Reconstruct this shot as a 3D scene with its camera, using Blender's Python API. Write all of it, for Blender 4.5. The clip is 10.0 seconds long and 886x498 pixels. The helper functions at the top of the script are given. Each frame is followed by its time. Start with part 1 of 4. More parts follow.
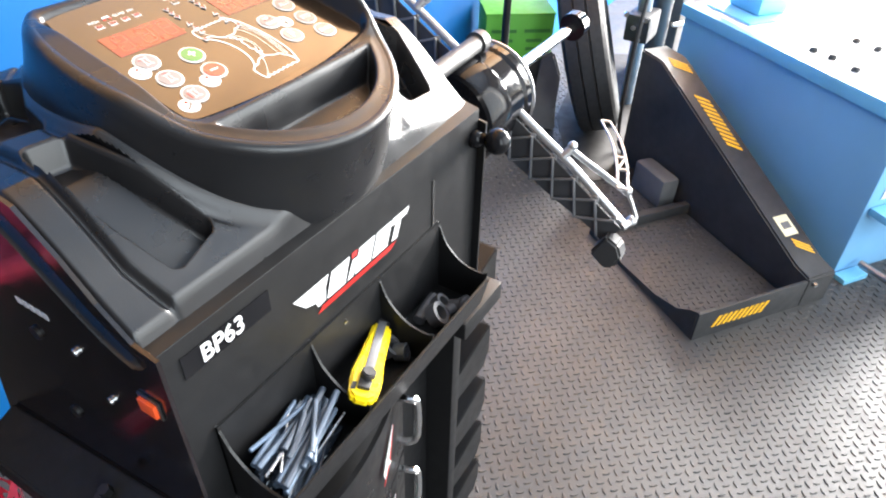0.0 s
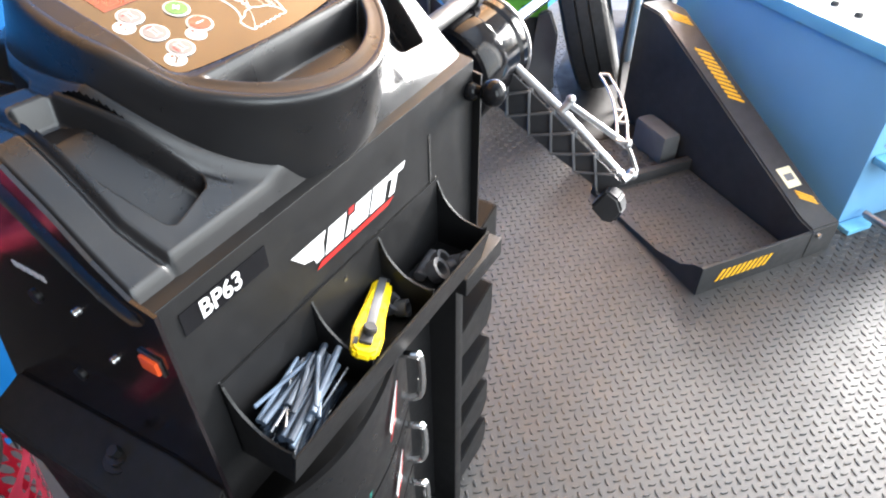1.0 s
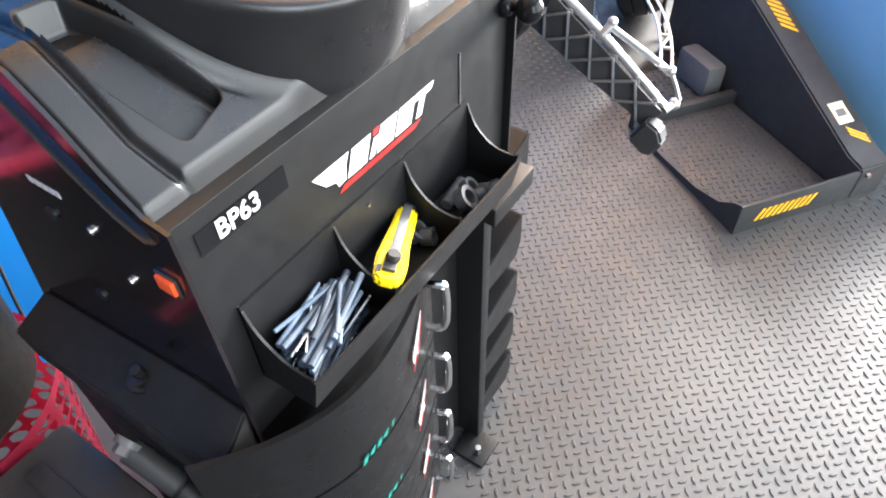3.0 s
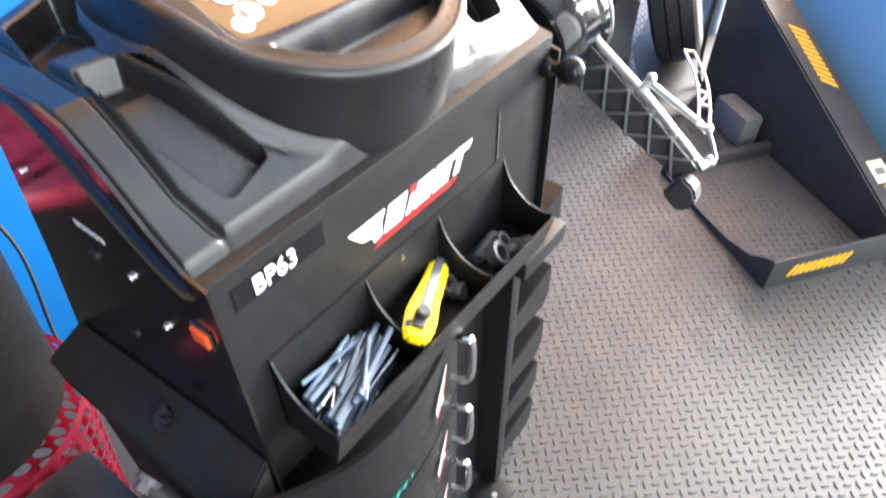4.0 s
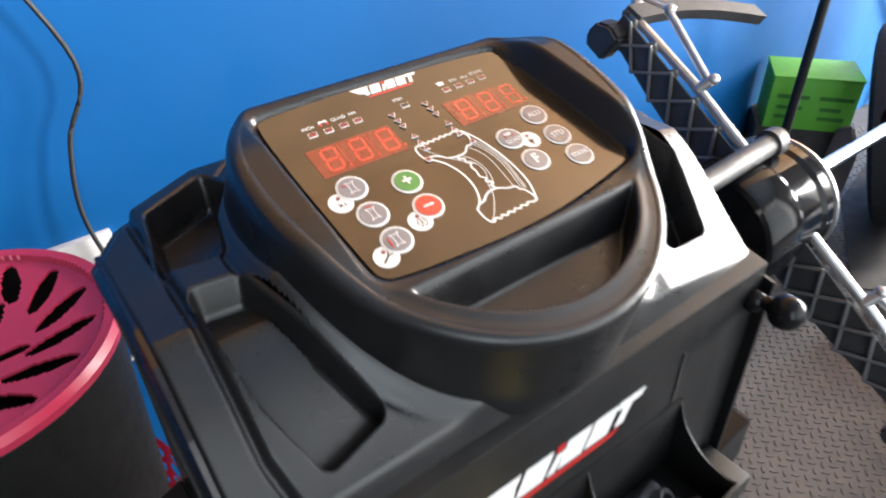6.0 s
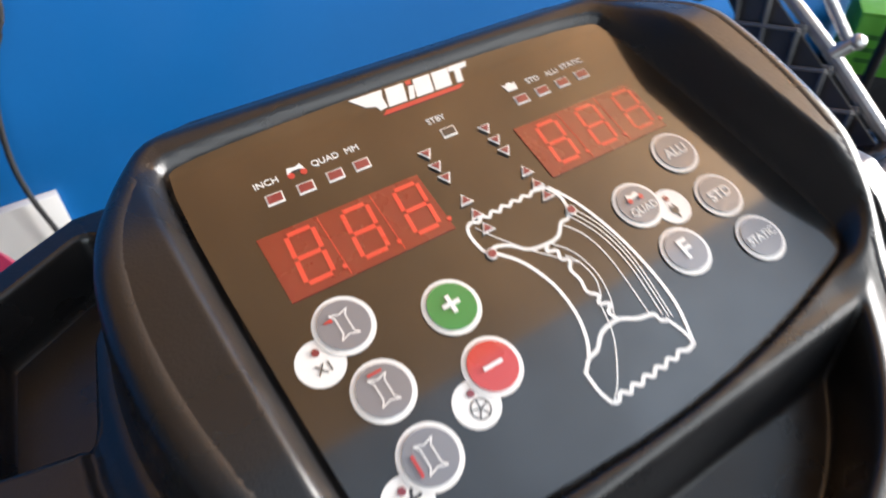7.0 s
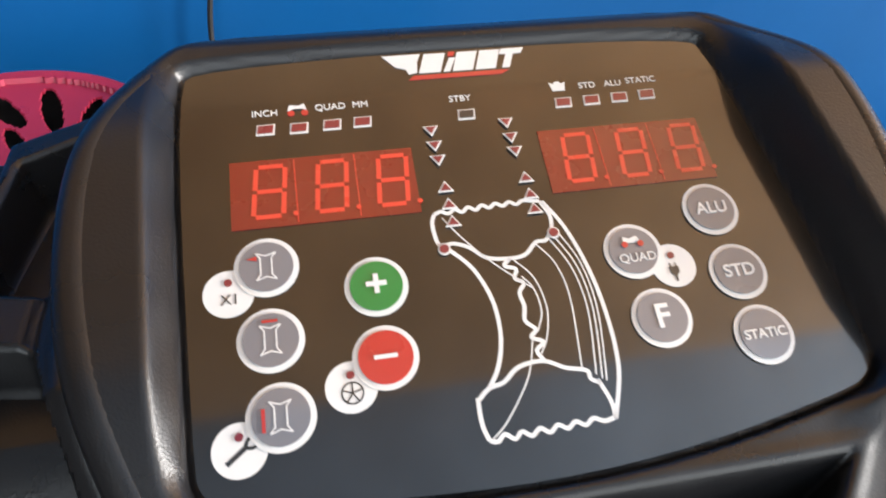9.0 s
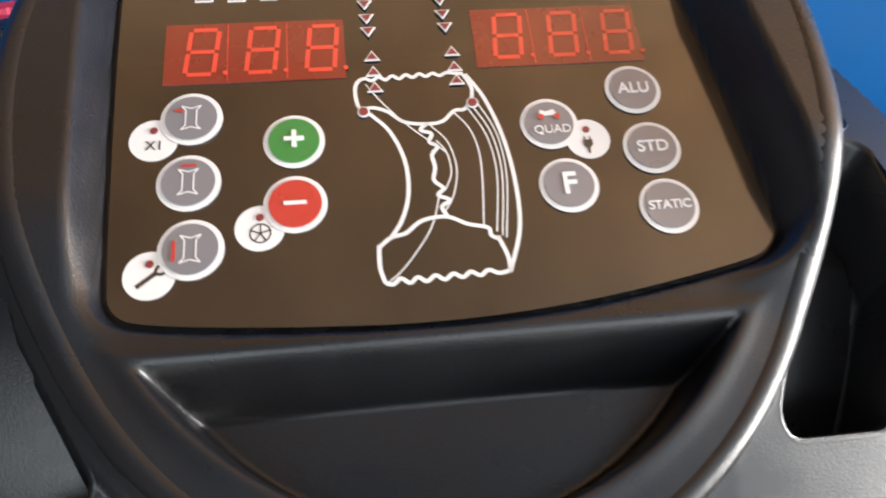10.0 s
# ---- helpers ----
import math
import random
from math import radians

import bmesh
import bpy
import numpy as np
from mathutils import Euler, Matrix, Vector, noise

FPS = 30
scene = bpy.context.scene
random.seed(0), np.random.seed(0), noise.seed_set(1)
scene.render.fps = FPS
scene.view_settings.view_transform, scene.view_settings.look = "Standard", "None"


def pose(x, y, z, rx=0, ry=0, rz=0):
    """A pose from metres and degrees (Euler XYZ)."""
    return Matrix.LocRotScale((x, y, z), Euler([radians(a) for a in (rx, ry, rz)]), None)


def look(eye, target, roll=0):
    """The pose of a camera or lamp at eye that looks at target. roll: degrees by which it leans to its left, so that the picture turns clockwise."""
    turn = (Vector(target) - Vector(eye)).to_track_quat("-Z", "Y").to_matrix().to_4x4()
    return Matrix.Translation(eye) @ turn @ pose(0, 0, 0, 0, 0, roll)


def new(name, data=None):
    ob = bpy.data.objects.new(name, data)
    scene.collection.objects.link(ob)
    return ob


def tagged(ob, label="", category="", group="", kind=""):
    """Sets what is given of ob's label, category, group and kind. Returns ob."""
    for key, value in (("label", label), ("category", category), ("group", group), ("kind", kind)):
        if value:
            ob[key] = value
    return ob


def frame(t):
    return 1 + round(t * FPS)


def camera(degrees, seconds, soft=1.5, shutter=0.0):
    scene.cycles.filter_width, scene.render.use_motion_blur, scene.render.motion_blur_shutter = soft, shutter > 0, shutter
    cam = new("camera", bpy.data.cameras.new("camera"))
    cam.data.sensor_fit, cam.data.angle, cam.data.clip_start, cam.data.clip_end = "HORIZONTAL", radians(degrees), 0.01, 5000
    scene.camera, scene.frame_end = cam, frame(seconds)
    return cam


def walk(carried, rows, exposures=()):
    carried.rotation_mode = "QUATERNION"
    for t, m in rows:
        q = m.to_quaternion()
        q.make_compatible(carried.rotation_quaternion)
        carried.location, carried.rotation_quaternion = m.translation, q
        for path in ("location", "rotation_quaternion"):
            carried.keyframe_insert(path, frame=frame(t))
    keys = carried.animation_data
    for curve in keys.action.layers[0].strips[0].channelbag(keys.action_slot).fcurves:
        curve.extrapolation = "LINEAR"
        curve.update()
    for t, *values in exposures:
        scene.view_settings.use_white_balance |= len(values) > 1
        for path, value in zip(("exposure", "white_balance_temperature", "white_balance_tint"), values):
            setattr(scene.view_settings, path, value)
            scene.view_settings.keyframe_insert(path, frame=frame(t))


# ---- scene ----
cam = camera(67.2, 10.0, soft=1.9, shutter=0.5)
PATH = [
    (0, (-0.193, -0.39, 1.431), (1.157, 0.415, 0.194), 1.4),
    (0.5, (-0.191, -0.399, 1.421), (1.152, 0.369, 0.154), 0.6),
    (1, (-0.196, -0.399, 1.413), (1.098, 0.384, 0.105), -0.7),
    (1.5, (-0.193, -0.399, 1.402), (1.042, 0.396, 0.044), -1.6),
    (2, (-0.187, -0.403, 1.395), (1.013, 0.383, 0.001), -1.6),
    (2.5, (-0.185, -0.404, 1.382), (0.972, 0.382, -0.048), -2.6),
    (2.7, (-0.182, -0.398, 1.383), (0.955, 0.376, -0.069), -1.9),
    (3.8, (-0.176, -0.386, 1.388), (0.958, 0.475, -0.017), -2.0),
    (4, (-0.165, -0.372, 1.411), (0.971, 0.507, 0.019), -0.8),
    (4.5, (-0.141, -0.357, 1.433), (1.025, 0.626, 0.139), -0.9),
    (5, (-0.106, -0.343, 1.447), (1.019, 0.782, 0.236), -0.3),
    (5.5, (-0.07, -0.315, 1.447), (0.97, 0.936, 0.284), 0.9),
    (5.7, (-0.058, -0.297, 1.449), (0.923, 0.994, 0.278), -0.4),
    (6.8, (0.091, -0.029, 1.384), (0.965, 1.189, 0.06), -1.7),
    (7, (0.112, -0.001, 1.378), (0.925, 1.185, -0.012), 0.0),
    (7.5, (0.157, 0.019, 1.381), (0.755, 1.279, -0.053), 1.4),
    (8, (0.179, 0.007, 1.378), (0.59, 1.289, -0.102), 1.1),
    (8.5, (0.191, -0.004, 1.377), (0.503, 1.278, -0.126), 1.6),
    (9, (0.204, -0.024, 1.379), (0.503, 1.293, -0.097), 3.1),
    (9.5, (0.222, -0.043, 1.36), (0.453, 1.173, -0.21), 2.2),
    (10, (0.247, -0.074, 1.358), (0.444, 1.2, -0.171), 2.7),
]
walk(cam, [(t, look(eye, target, roll)) for t, eye, target, roll in PATH],
     exposures=[(0, 0.43), (2.5, 0.7), (4, 0.9), (4.5, 0.77), (5, 0.4), (5.5, -0.08), (7, -0.77), (8.5, -0.85), (10, -0.83)])

# ---- world, lights ----
world = bpy.data.worlds.new("world")
scene.world = world
world.use_nodes = True
wn = world.node_tree.nodes
sky = wn.new("ShaderNodeTexSky")
sky.sky_type, sky.sun_disc = "NISHITA", False
sky.sun_elevation, sky.sun_rotation = radians(50), radians(140)
world.node_tree.links.new(sky.outputs[0], wn["Background"].inputs[0])
wn["Background"].inputs[1].default_value = 0.12


def area(name, m, w, h, power, color):
    la = bpy.data.lights.new(name, "AREA")
    la.shape, la.size, la.size_y, la.energy, la.color = "RECTANGLE", w, h, power, color
    ob = new(name, la)
    ob.matrix_world = m
    return ob


ROOM = dict(x0=-2.6, x1=5.6, y0=-3.6, y1=0.99, h=5.2, mez=3.2)
# daylight standing in the open shop front at the east end, and in the side door to the south
for y in (-2.05, -0.35):
    area("front_daylight", look((5.5, y, 1.9), (0, y + 0.35, 2.5)), 1.2, 2.3, 1150, (1.0, 0.97, 0.94))
area("door_daylight", look((-1.25, -3.55, 2.3), (-0.3, 0, 1.3)), 1.7, 3.4, 120, (0.86, 0.95, 1.0))
area("door_daylight", look((2.3, -3.55, 2.2), (1.2, 0, 1.6)), 4.6, 3.8, 270, (0.93, 0.98, 1.0))


# ---- materials ----
def mat(name, color, rough=0.5, metal=0.0, var=0.15, scale=8.0, bump=0.0, bscale=120.0, rvar=0.1, coat=0.0, second=None, rand=0.0, coat_ior=1.5, spec=0.5, coat_rough=0.06):
    m = bpy.data.materials.new(name)
    m.use_nodes = True
    n, l = m.node_tree.nodes, m.node_tree.links
    b = n["Principled BSDF"]
    b.inputs["Metallic"].default_value = metal
    b.inputs["Coat Weight"].default_value = coat
    b.inputs["Coat Roughness"].default_value = coat_rough
    b.inputs["Specular IOR Level"].default_value = spec
    b.inputs["Coat IOR"].default_value = coat_ior
    tc = n.new("ShaderNodeTexCoord")
    no = n.new("ShaderNodeTexNoise")
    no.inputs["Scale"].default_value, no.inputs["Detail"].default_value = scale, 6
    l.new(tc.outputs["Object"], no.inputs["Vector"])
    ramp = n.new("ShaderNodeValToRGB")
    c2 = second or [c * (1 - var) for c in color]
    c1 = [min(1, c * (1 + var)) for c in color]
    ramp.color_ramp.elements[0].color, ramp.color_ramp.elements[1].color = (*c2, 1), (*c1, 1)
    ramp.color_ramp.elements[0].position, ramp.color_ramp.elements[1].position = 0.3, 0.7
    l.new(no.outputs["Fac"], ramp.inputs["Fac"])
    out = ramp.outputs["Color"]
    if rand:
        oi = n.new("ShaderNodeObjectInfo")
        hs = n.new("ShaderNodeHueSaturation")
        mr = n.new("ShaderNodeMapRange")
        mr.inputs["To Min"].default_value, mr.inputs["To Max"].default_value = 1 - rand, 1 + rand
        l.new(oi.outputs["Random"], mr.inputs["Value"])
        l.new(mr.outputs["Result"], hs.inputs["Value"])
        l.new(out, hs.inputs["Color"])
        out = hs.outputs["Color"]
    l.new(out, b.inputs["Base Color"])
    n2 = n.new("ShaderNodeTexNoise")
    n2.inputs["Scale"].default_value, n2.inputs["Detail"].default_value = scale * 4.3, 8
    l.new(tc.outputs["Object"], n2.inputs["Vector"])
    mr = n.new("ShaderNodeMapRange")
    mr.inputs["From Min"].default_value, mr.inputs["From Max"].default_value = 0.3, 0.7
    mr.inputs["To Min"].default_value, mr.inputs["To Max"].default_value = max(0.02, rough - rvar), min(1, rough + rvar)
    l.new(n2.outputs["Fac"], mr.inputs["Value"])
    l.new(mr.outputs["Result"], b.inputs["Roughness"])
    if bump:
        n3 = n.new("ShaderNodeTexNoise")
        n3.inputs["Scale"].default_value, n3.inputs["Detail"].default_value = bscale, 3
        l.new(tc.outputs["Object"], n3.inputs["Vector"])
        bp = n.new("ShaderNodeBump")
        bp.inputs["Strength"].default_value, bp.inputs["Distance"].default_value = bump, 0.002
        l.new(n3.outputs["Fac"], bp.inputs["Height"])
        l.new(bp.outputs["Normal"], b.inputs["Normal"])
    return m


M_wall = mat("blue_wall_paint", (0.001, 0.084, 0.27), 0.6, spec=0.2, var=0.08, scale=1.6, bump=0.08, bscale=60)
M_plain = mat("grey_plaster", (0.42, 0.40, 0.37), 0.8, var=0.12, scale=2)
M_ceil = mat("brown_boards", (0.60, 0.375, 0.19), 0.55, var=0.2, scale=3)
M_roof = mat("dark_roof_sheet", (0.19, 0.245, 0.32), 0.6, var=0.2, scale=2)
M_dark = mat("dark_plaster", (0.030, 0.030, 0.034), 0.8, var=0.15, scale=2)
# black lifted towards grey: haze over the far steel put into colour, chest dust too
M_haze_dust = mat("hazed_dusty_black_steel", (0.028, 0.028, 0.029), 0.5, var=0.3, scale=7, bump=0.1, bscale=400)
M_board = mat("wall_boards", (0.46, 0.28, 0.14), 0.6, var=0.2, scale=3)
M_floor = mat("rubber_mat", (0.045, 0.044, 0.044), 0.47, var=0.18, scale=3.0, bump=0.2, bscale=300)
M_lug = mat("rubber_lug", (0.054, 0.053, 0.053), 0.31, var=0.15, scale=9.0)
M_plast = mat("black_moulded_plastic", (0.0085, 0.0085, 0.0095), 0.31, var=0.2, scale=6, bump=0.10, bscale=900, rvar=0.07)
M_steel = mat("black_powder_coat", (0.006, 0.006, 0.0065), 0.44, var=0.15, scale=10, rvar=0.05, spec=0.36, bump=0.12, bscale=700)
M_side = mat("glossy_black_steel", (0.008, 0.006, 0.007), 0.16, var=0.3, scale=5, rvar=0.06)
M_gloss = mat("gloss_black", (0.006, 0.006, 0.007), 0.09, var=0.3, scale=10, rvar=0.04, spec=0.17)
M_panel = mat("dark_film", (0.0045, 0.004, 0.004), 0.2, var=0.1, scale=10, rvar=0.03, coat=1.0, coat_ior=1.74, coat_rough=0.07)
M_white = mat("white_print", (0.68, 0.68, 0.68), 0.4, var=0.03, coat=1.0, coat_ior=1.74, coat_rough=0.07)
M_grey = mat("grey_print", (0.16, 0.16, 0.18), 0.35, var=0.05, coat=1.0, coat_ior=1.74, coat_rough=0.07)
M_green = mat("green_print", (0.008, 0.18, 0.035), 0.35, var=0.05, coat=1.0, coat_ior=1.74, coat_rough=0.07)
M_red = mat("red_print", (0.42, 0.02, 0.018), 0.35, var=0.05, coat=1.0, coat_ior=1.74, coat_rough=0.07)
M_dred = mat("dark_red_print", (0.17, 0.012, 0.022), 0.3, var=0.1, coat=1.0, coat_ior=1.74, coat_rough=0.07)
M_lens = mat("red_display_lens", (0.17, 0.008, 0.005), 0.25, var=0.06, coat=1.0, coat_ior=1.74, coat_rough=0.07)
M_seg = mat("display_segment", (0.62, 0.042, 0.025), 0.3, var=0.05, coat=1.0, coat_ior=1.74, coat_rough=0.07)
M_matte = mat("matte_black_steel", (0.011, 0.0105, 0.010), 0.62, var=0.2, scale=12, spec=0.25, bump=0.12, bscale=500)
M_door = mat("satin_black_door", (0.006, 0.006, 0.0065), 0.34, var=0.2, scale=8, spec=0.22)
M_tyre = mat("tyre_rubber", (0.009, 0.009, 0.010), 0.75, var=0.3, scale=14, bump=0.2, bscale=200)
M_plate = mat("dark_floor_sheet", (0.016, 0.014, 0.013), 0.6, var=0.4, scale=5, spec=0.3)
M_teal_glint = mat("teal_reflection", (0.01, 0.16, 0.13), 0.4, var=0.2, scale=60)
M_black = mat("black_print", (0.01, 0.01, 0.01), 0.5, coat=1.0, coat_ior=1.74, coat_rough=0.07)
M_chrome = mat("chrome", (0.72, 0.72, 0.72), 0.16, metal=1.0, var=0.1)
M_alu = mat("cast_aluminium", (0.42, 0.42, 0.43), 0.38, metal=1.0, var=0.15, scale=30)
M_lat = mat("grey_nylon", (0.12, 0.12, 0.125), 0.45, var=0.2, scale=20)
M_web = mat("dark_nylon", (0.040, 0.040, 0.043), 0.5, var=0.25, scale=20)
M_yel = mat("yellow_plastic", (0.86, 0.62, 0.01), 0.32, var=0.05, scale=20)
M_orange = mat("orange_rocker", (0.85, 0.10, 0.02), 0.35)
M_pink = mat("crimson_plastic", (0.40, 0.028, 0.068), 0.36, var=0.1, scale=5)
M_blue = mat("blue_machine_paint", (0.16, 0.38, 0.62), 0.40, var=0.07, scale=3, bump=0.05, bscale=300)
M_lblue = mat("light_blue_paint", (0.16, 0.47, 0.72), 0.4, var=0.08, scale=4)
M_wtop = mat("white_worktop", (0.78, 0.80, 0.82), 0.32, var=0.05, scale=5)
M_haz = mat("hazard_yellow", (0.80, 0.42, 0.015), 0.5, var=0.15, scale=40)
M_label = mat("cream_label", (0.66, 0.62, 0.42), 0.5, var=0.1, scale=30)
M_box = mat("green_card", (0.10, 0.38, 0.035), 0.55, var=0.1, scale=8)
M_dgreen = mat("dark_green_print", (0.03, 0.16, 0.02), 0.55)
M_rod = mat("blued_steel", (0.05, 0.072, 0.105), 0.5, metal=0.25, var=0.3, scale=25, rand=0.55)
M_rodw = mat("bright_wire", (0.5, 0.52, 0.55), 0.3, metal=0.7, var=0.1)
M_post = mat("dull_grey_steel", (0.20, 0.21, 0.22), 0.45, metal=0.4, var=0.2, scale=12)
M_rub = mat("black_rubber", (0.018, 0.018, 0.02), 0.62, var=0.3, scale=14, bump=0.2, bscale=200)
M_bush = mat("grey_rubber", (0.085, 0.085, 0.092), 0.55, var=0.3, scale=30)
M_paper = mat("grey_sheet", (0.11, 0.11, 0.11), 0.6, var=0.2, scale=6)


# ---- mesh tools ----
def holder(name, at, label, category, group="", kind=""):
    e = new(name)
    e.empty_display_size = 0.05
    e.location = at
    return tagged(e, label, category, group, kind)


def origin(ob):
    return Vector((0, 0, 0)) if ob.parent else Vector(ob.location)


def mesh(name, bm, material, smooth=True, angle=35):
    bmesh.ops.recalc_face_normals(bm, faces=bm.faces)
    me = bpy.data.meshes.new(name)
    if smooth:
        for f in bm.faces:
            f.smooth = True
        for e in bm.edges:
            if len(e.link_faces) == 2 and e.calc_face_angle(0) > radians(angle):
                e.smooth = False
    bm.to_mesh(me)
    bm.free()
    me.materials.append(material)
    return me


def part(name, bm, material, parent, label="", smooth=True, angle=35):
    ob = new(name, mesh(name, bm, material, smooth, angle))
    ob.parent = parent
    ob.matrix_parent_inverse = Matrix.Translation(-origin(parent))
    if label:
        ob["label"] = label
    return ob


def thing(name, bm, material, label, category, group="", kind="", smooth=True, angle=35):
    return tagged(new(name, mesh(name, bm, material, smooth, angle)), label, category, group, kind)


def box(lo, hi, bevel=0.0, m=None, bm=None):
    b = bmesh.new()
    bmesh.ops.create_cube(b, size=1)
    lo, hi = Vector(lo), Vector(hi)
    for v in b.verts:
        v.co = Vector([lo[i] + (v.co[i] + 0.5) * (hi[i] - lo[i]) for i in range(3)])
    if bevel:
        bmesh.ops.bevel(b, geom=b.edges[:], offset=bevel, segments=2, affect="EDGES", profile=0.6)
    if m:
        bmesh.ops.transform(b, matrix=m, verts=b.verts)
    return merge(bm, b)


def merge(bm, b):
    if bm is None:
        return b
    me = bpy.data.meshes.new("tmp")
    b.to_mesh(me)
    bm.from_mesh(me)
    bpy.data.meshes.remove(me)
    b.free()
    return bm


def cyl(p, q, r, r2=None, seg=20, bm=None, bevel=0.0):
    p, q = Vector(p), Vector(q)
    b = bmesh.new()
    d = q - p
    bmesh.ops.create_cone(b, cap_ends=True, segments=seg, radius1=r, radius2=r if r2 is None else r2, depth=d.length)
    if bevel:
        es = [e for e in b.edges if abs(e.verts[0].co.z - e.verts[1].co.z) < 1e-6]
        bmesh.ops.bevel(b, geom=es, offset=bevel, segments=2, affect="EDGES")
    bmesh.ops.transform(b, matrix=Matrix.Translation((p + q) / 2) @ d.to_track_quat("Z", "Y").to_matrix().to_4x4(), verts=b.verts)
    return merge(bm, b)


def ball(c, r, bm=None, seg=20):
    b = bmesh.new()
    bmesh.ops.create_uvsphere(b, u_segments=seg, v_segments=seg // 2 + 2, radius=r, matrix=Matrix.Translation(c))
    return merge(bm, b)


def slab(poly, m, thick, bm=None, bevel=0.0):
    """A plate: a plane outline in m's x, y, extruded by thick along m's z."""
    b = bmesh.new()
    f = b.faces.new([b.verts.new((x, y, 0)) for x, y in poly])
    r = bmesh.ops.extrude_face_region(b, geom=[f])
    bmesh.ops.translate(b, vec=(0, 0, thick), verts=[v for v in r["geom"] if isinstance(v, bmesh.types.BMVert)])
    if bevel:
        bmesh.ops.bevel(b, geom=b.edges[:], offset=bevel, segments=2, affect="EDGES")
    bmesh.ops.transform(b, matrix=m, verts=b.verts)
    return merge(bm, b)


def tube(pts, r, seg=8, bm=None, closed=False):
    pts = [Vector(p) for p in pts]
    b = bmesh.new()
    rings = []
    n = len(pts)
    for i, p in enumerate(pts):
        a, c = pts[max(i - 1, 0)], pts[min(i + 1, n - 1)]
        if closed:
            a, c = pts[i - 1], pts[(i + 1) % n]
        t = (c - a).normalized()
        u = t.cross(Vector((0, 0, 1)) if abs(t.z) < 0.9 else Vector((0, 1, 0))).normalized()
        w = t.cross(u)
        rings.append([b.verts.new(p + r * (math.cos(k * math.tau / seg) * u + math.sin(k * math.tau / seg) * w)) for k in range(seg)])
    for i in range(n if closed else n - 1):
        g, h = rings[i], rings[(i + 1) % n]
        for k in range(seg):
            b.faces.new((g[k], g[(k + 1) % seg], h[(k + 1) % seg], h[k]))
    if not closed:
        b.faces.new(rings[0][::-1])
        b.faces.new(rings[-1])
    return merge(bm, b)


def disc(x, y, r, seg=40):
    return [(x + r * math.cos(k * math.tau / seg), y + r * math.sin(k * math.tau / seg)) for k in range(seg)]


def spline(pts, steps=8):
    """Points of a smooth curve through pts."""
    pts = [Vector(p) for p in pts]
    out = []
    for i in range(len(pts) - 1):
        a, b, c, d = pts[max(i - 1, 0)], pts[i], pts[i + 1], pts[min(i + 2, len(pts) - 1)]
        for k in range(steps):
            t = k / steps
            out.append(0.5 * (2 * b + (c - a) * t + (2 * a - 5 * b + 4 * c - d) * t * t + (3 * b - a - 3 * c + d) * t ** 3))
    return out + [pts[-1]]


def words(text, m, size, material, name, parent, align="CENTER", shear=0.0, squeeze=1.0, bold=0.0):
    cu = bpy.data.curves.new(name, "FONT")
    cu.body, cu.size, cu.align_x, cu.align_y, cu.extrude, cu.shear = text, size, align, "CENTER", 0.0002, shear
    cu.offset = bold
    ob = new(name, cu)
    dg = bpy.context.evaluated_depsgraph_get()
    me = bpy.data.meshes.new_from_object(ob.evaluated_get(dg))
    bpy.data.objects.remove(ob)
    me.transform(m @ Matrix.Diagonal((squeeze, 1, 1, 1)))
    me.materials.clear()
    me.materials.append(material)
    o = new(name, me)
    o.parent = parent
    o.matrix_parent_inverse = Matrix.Translation(-origin(parent))
    return o


# ---- the room ----
R = ROOM
thing("floor", box((R["x0"], R["y0"], -0.12), (R["x1"], R["y1"], 0.0)), M_floor, "dark grey rubber chequer mat covering the shop floor", "floor", kind="structure", smooth=False)
thing("wall_north", box((R["x0"], R["y1"], 0), (R["x1"], R["y1"] + 0.15, 2.15)), M_wall, "bright blue painted workshop wall", "wall", kind="structure", smooth=False)
thing("wall_north_upper", box((R["x0"], R["y1"] + 0.002, 2.15), (R["x1"], R["y1"] + 0.15, R["h"])), M_board, "brown boarded upper part of the wall", "wall", kind="structure", smooth=False)
thing("ceiling", box((R["x0"], R["y0"], R["h"]), (R["x1"], R["y1"] + 0.15, R["h"] + 0.15)), M_roof, "dark sheet-metal roof of the workshop", "ceiling", kind="structure", smooth=False)
thing("mezzanine", box((R["x0"], -0.05, R["mez"]), (R["x1"], R["y1"], R["mez"] + 0.12)), M_ceil, "brown boarded loft floor above the machines", "ceiling", kind="structure", smooth=False)


def wall_gap(name, a, b, g0, g1, gh, along):
    """A wall from a to b along x or y with a door gap g0..g1 of height gh."""
    bm = None
    for lo, hi, z0, z1 in ((a, g0, 0, R["h"]), (g1, b, 0, R["h"]), (g0, g1, gh, R["h"])):
        if along == "x":
            bm = box((lo, R["y0"] - 0.15, z0), (hi, R["y0"], z1), bm=bm)
        else:
            bm = box((R["x1"], lo, z0), (R["x1"] + 0.15, hi, z1), bm=bm)
    return thing(name, bm, M_plain, "plain grey plastered wall with an open doorway", "wall", kind="structure", smooth=False)


wall_gap("wall_south", R["x0"] - 0.15, R["x1"] + 0.15, -2.3, 4.7, 4.2, "x")
wall_gap("wall_east", R["y0"], R["y1"] + 0.15, -3.45, 0.85, 3.5, "y")
thing("wall_west", box((R["x0"] - 0.15, R["y0"], 0), (R["x0"], R["y1"] + 0.15, R["h"])), M_dark, "plain dark plastered wall", "wall", kind="structure", smooth=False)
thing("ground", box((-40, -40, -0.3), (40, 40, -0.125)), M_plain, "pale concrete yard outside the open doors", "ground", kind="structure", smooth=False)


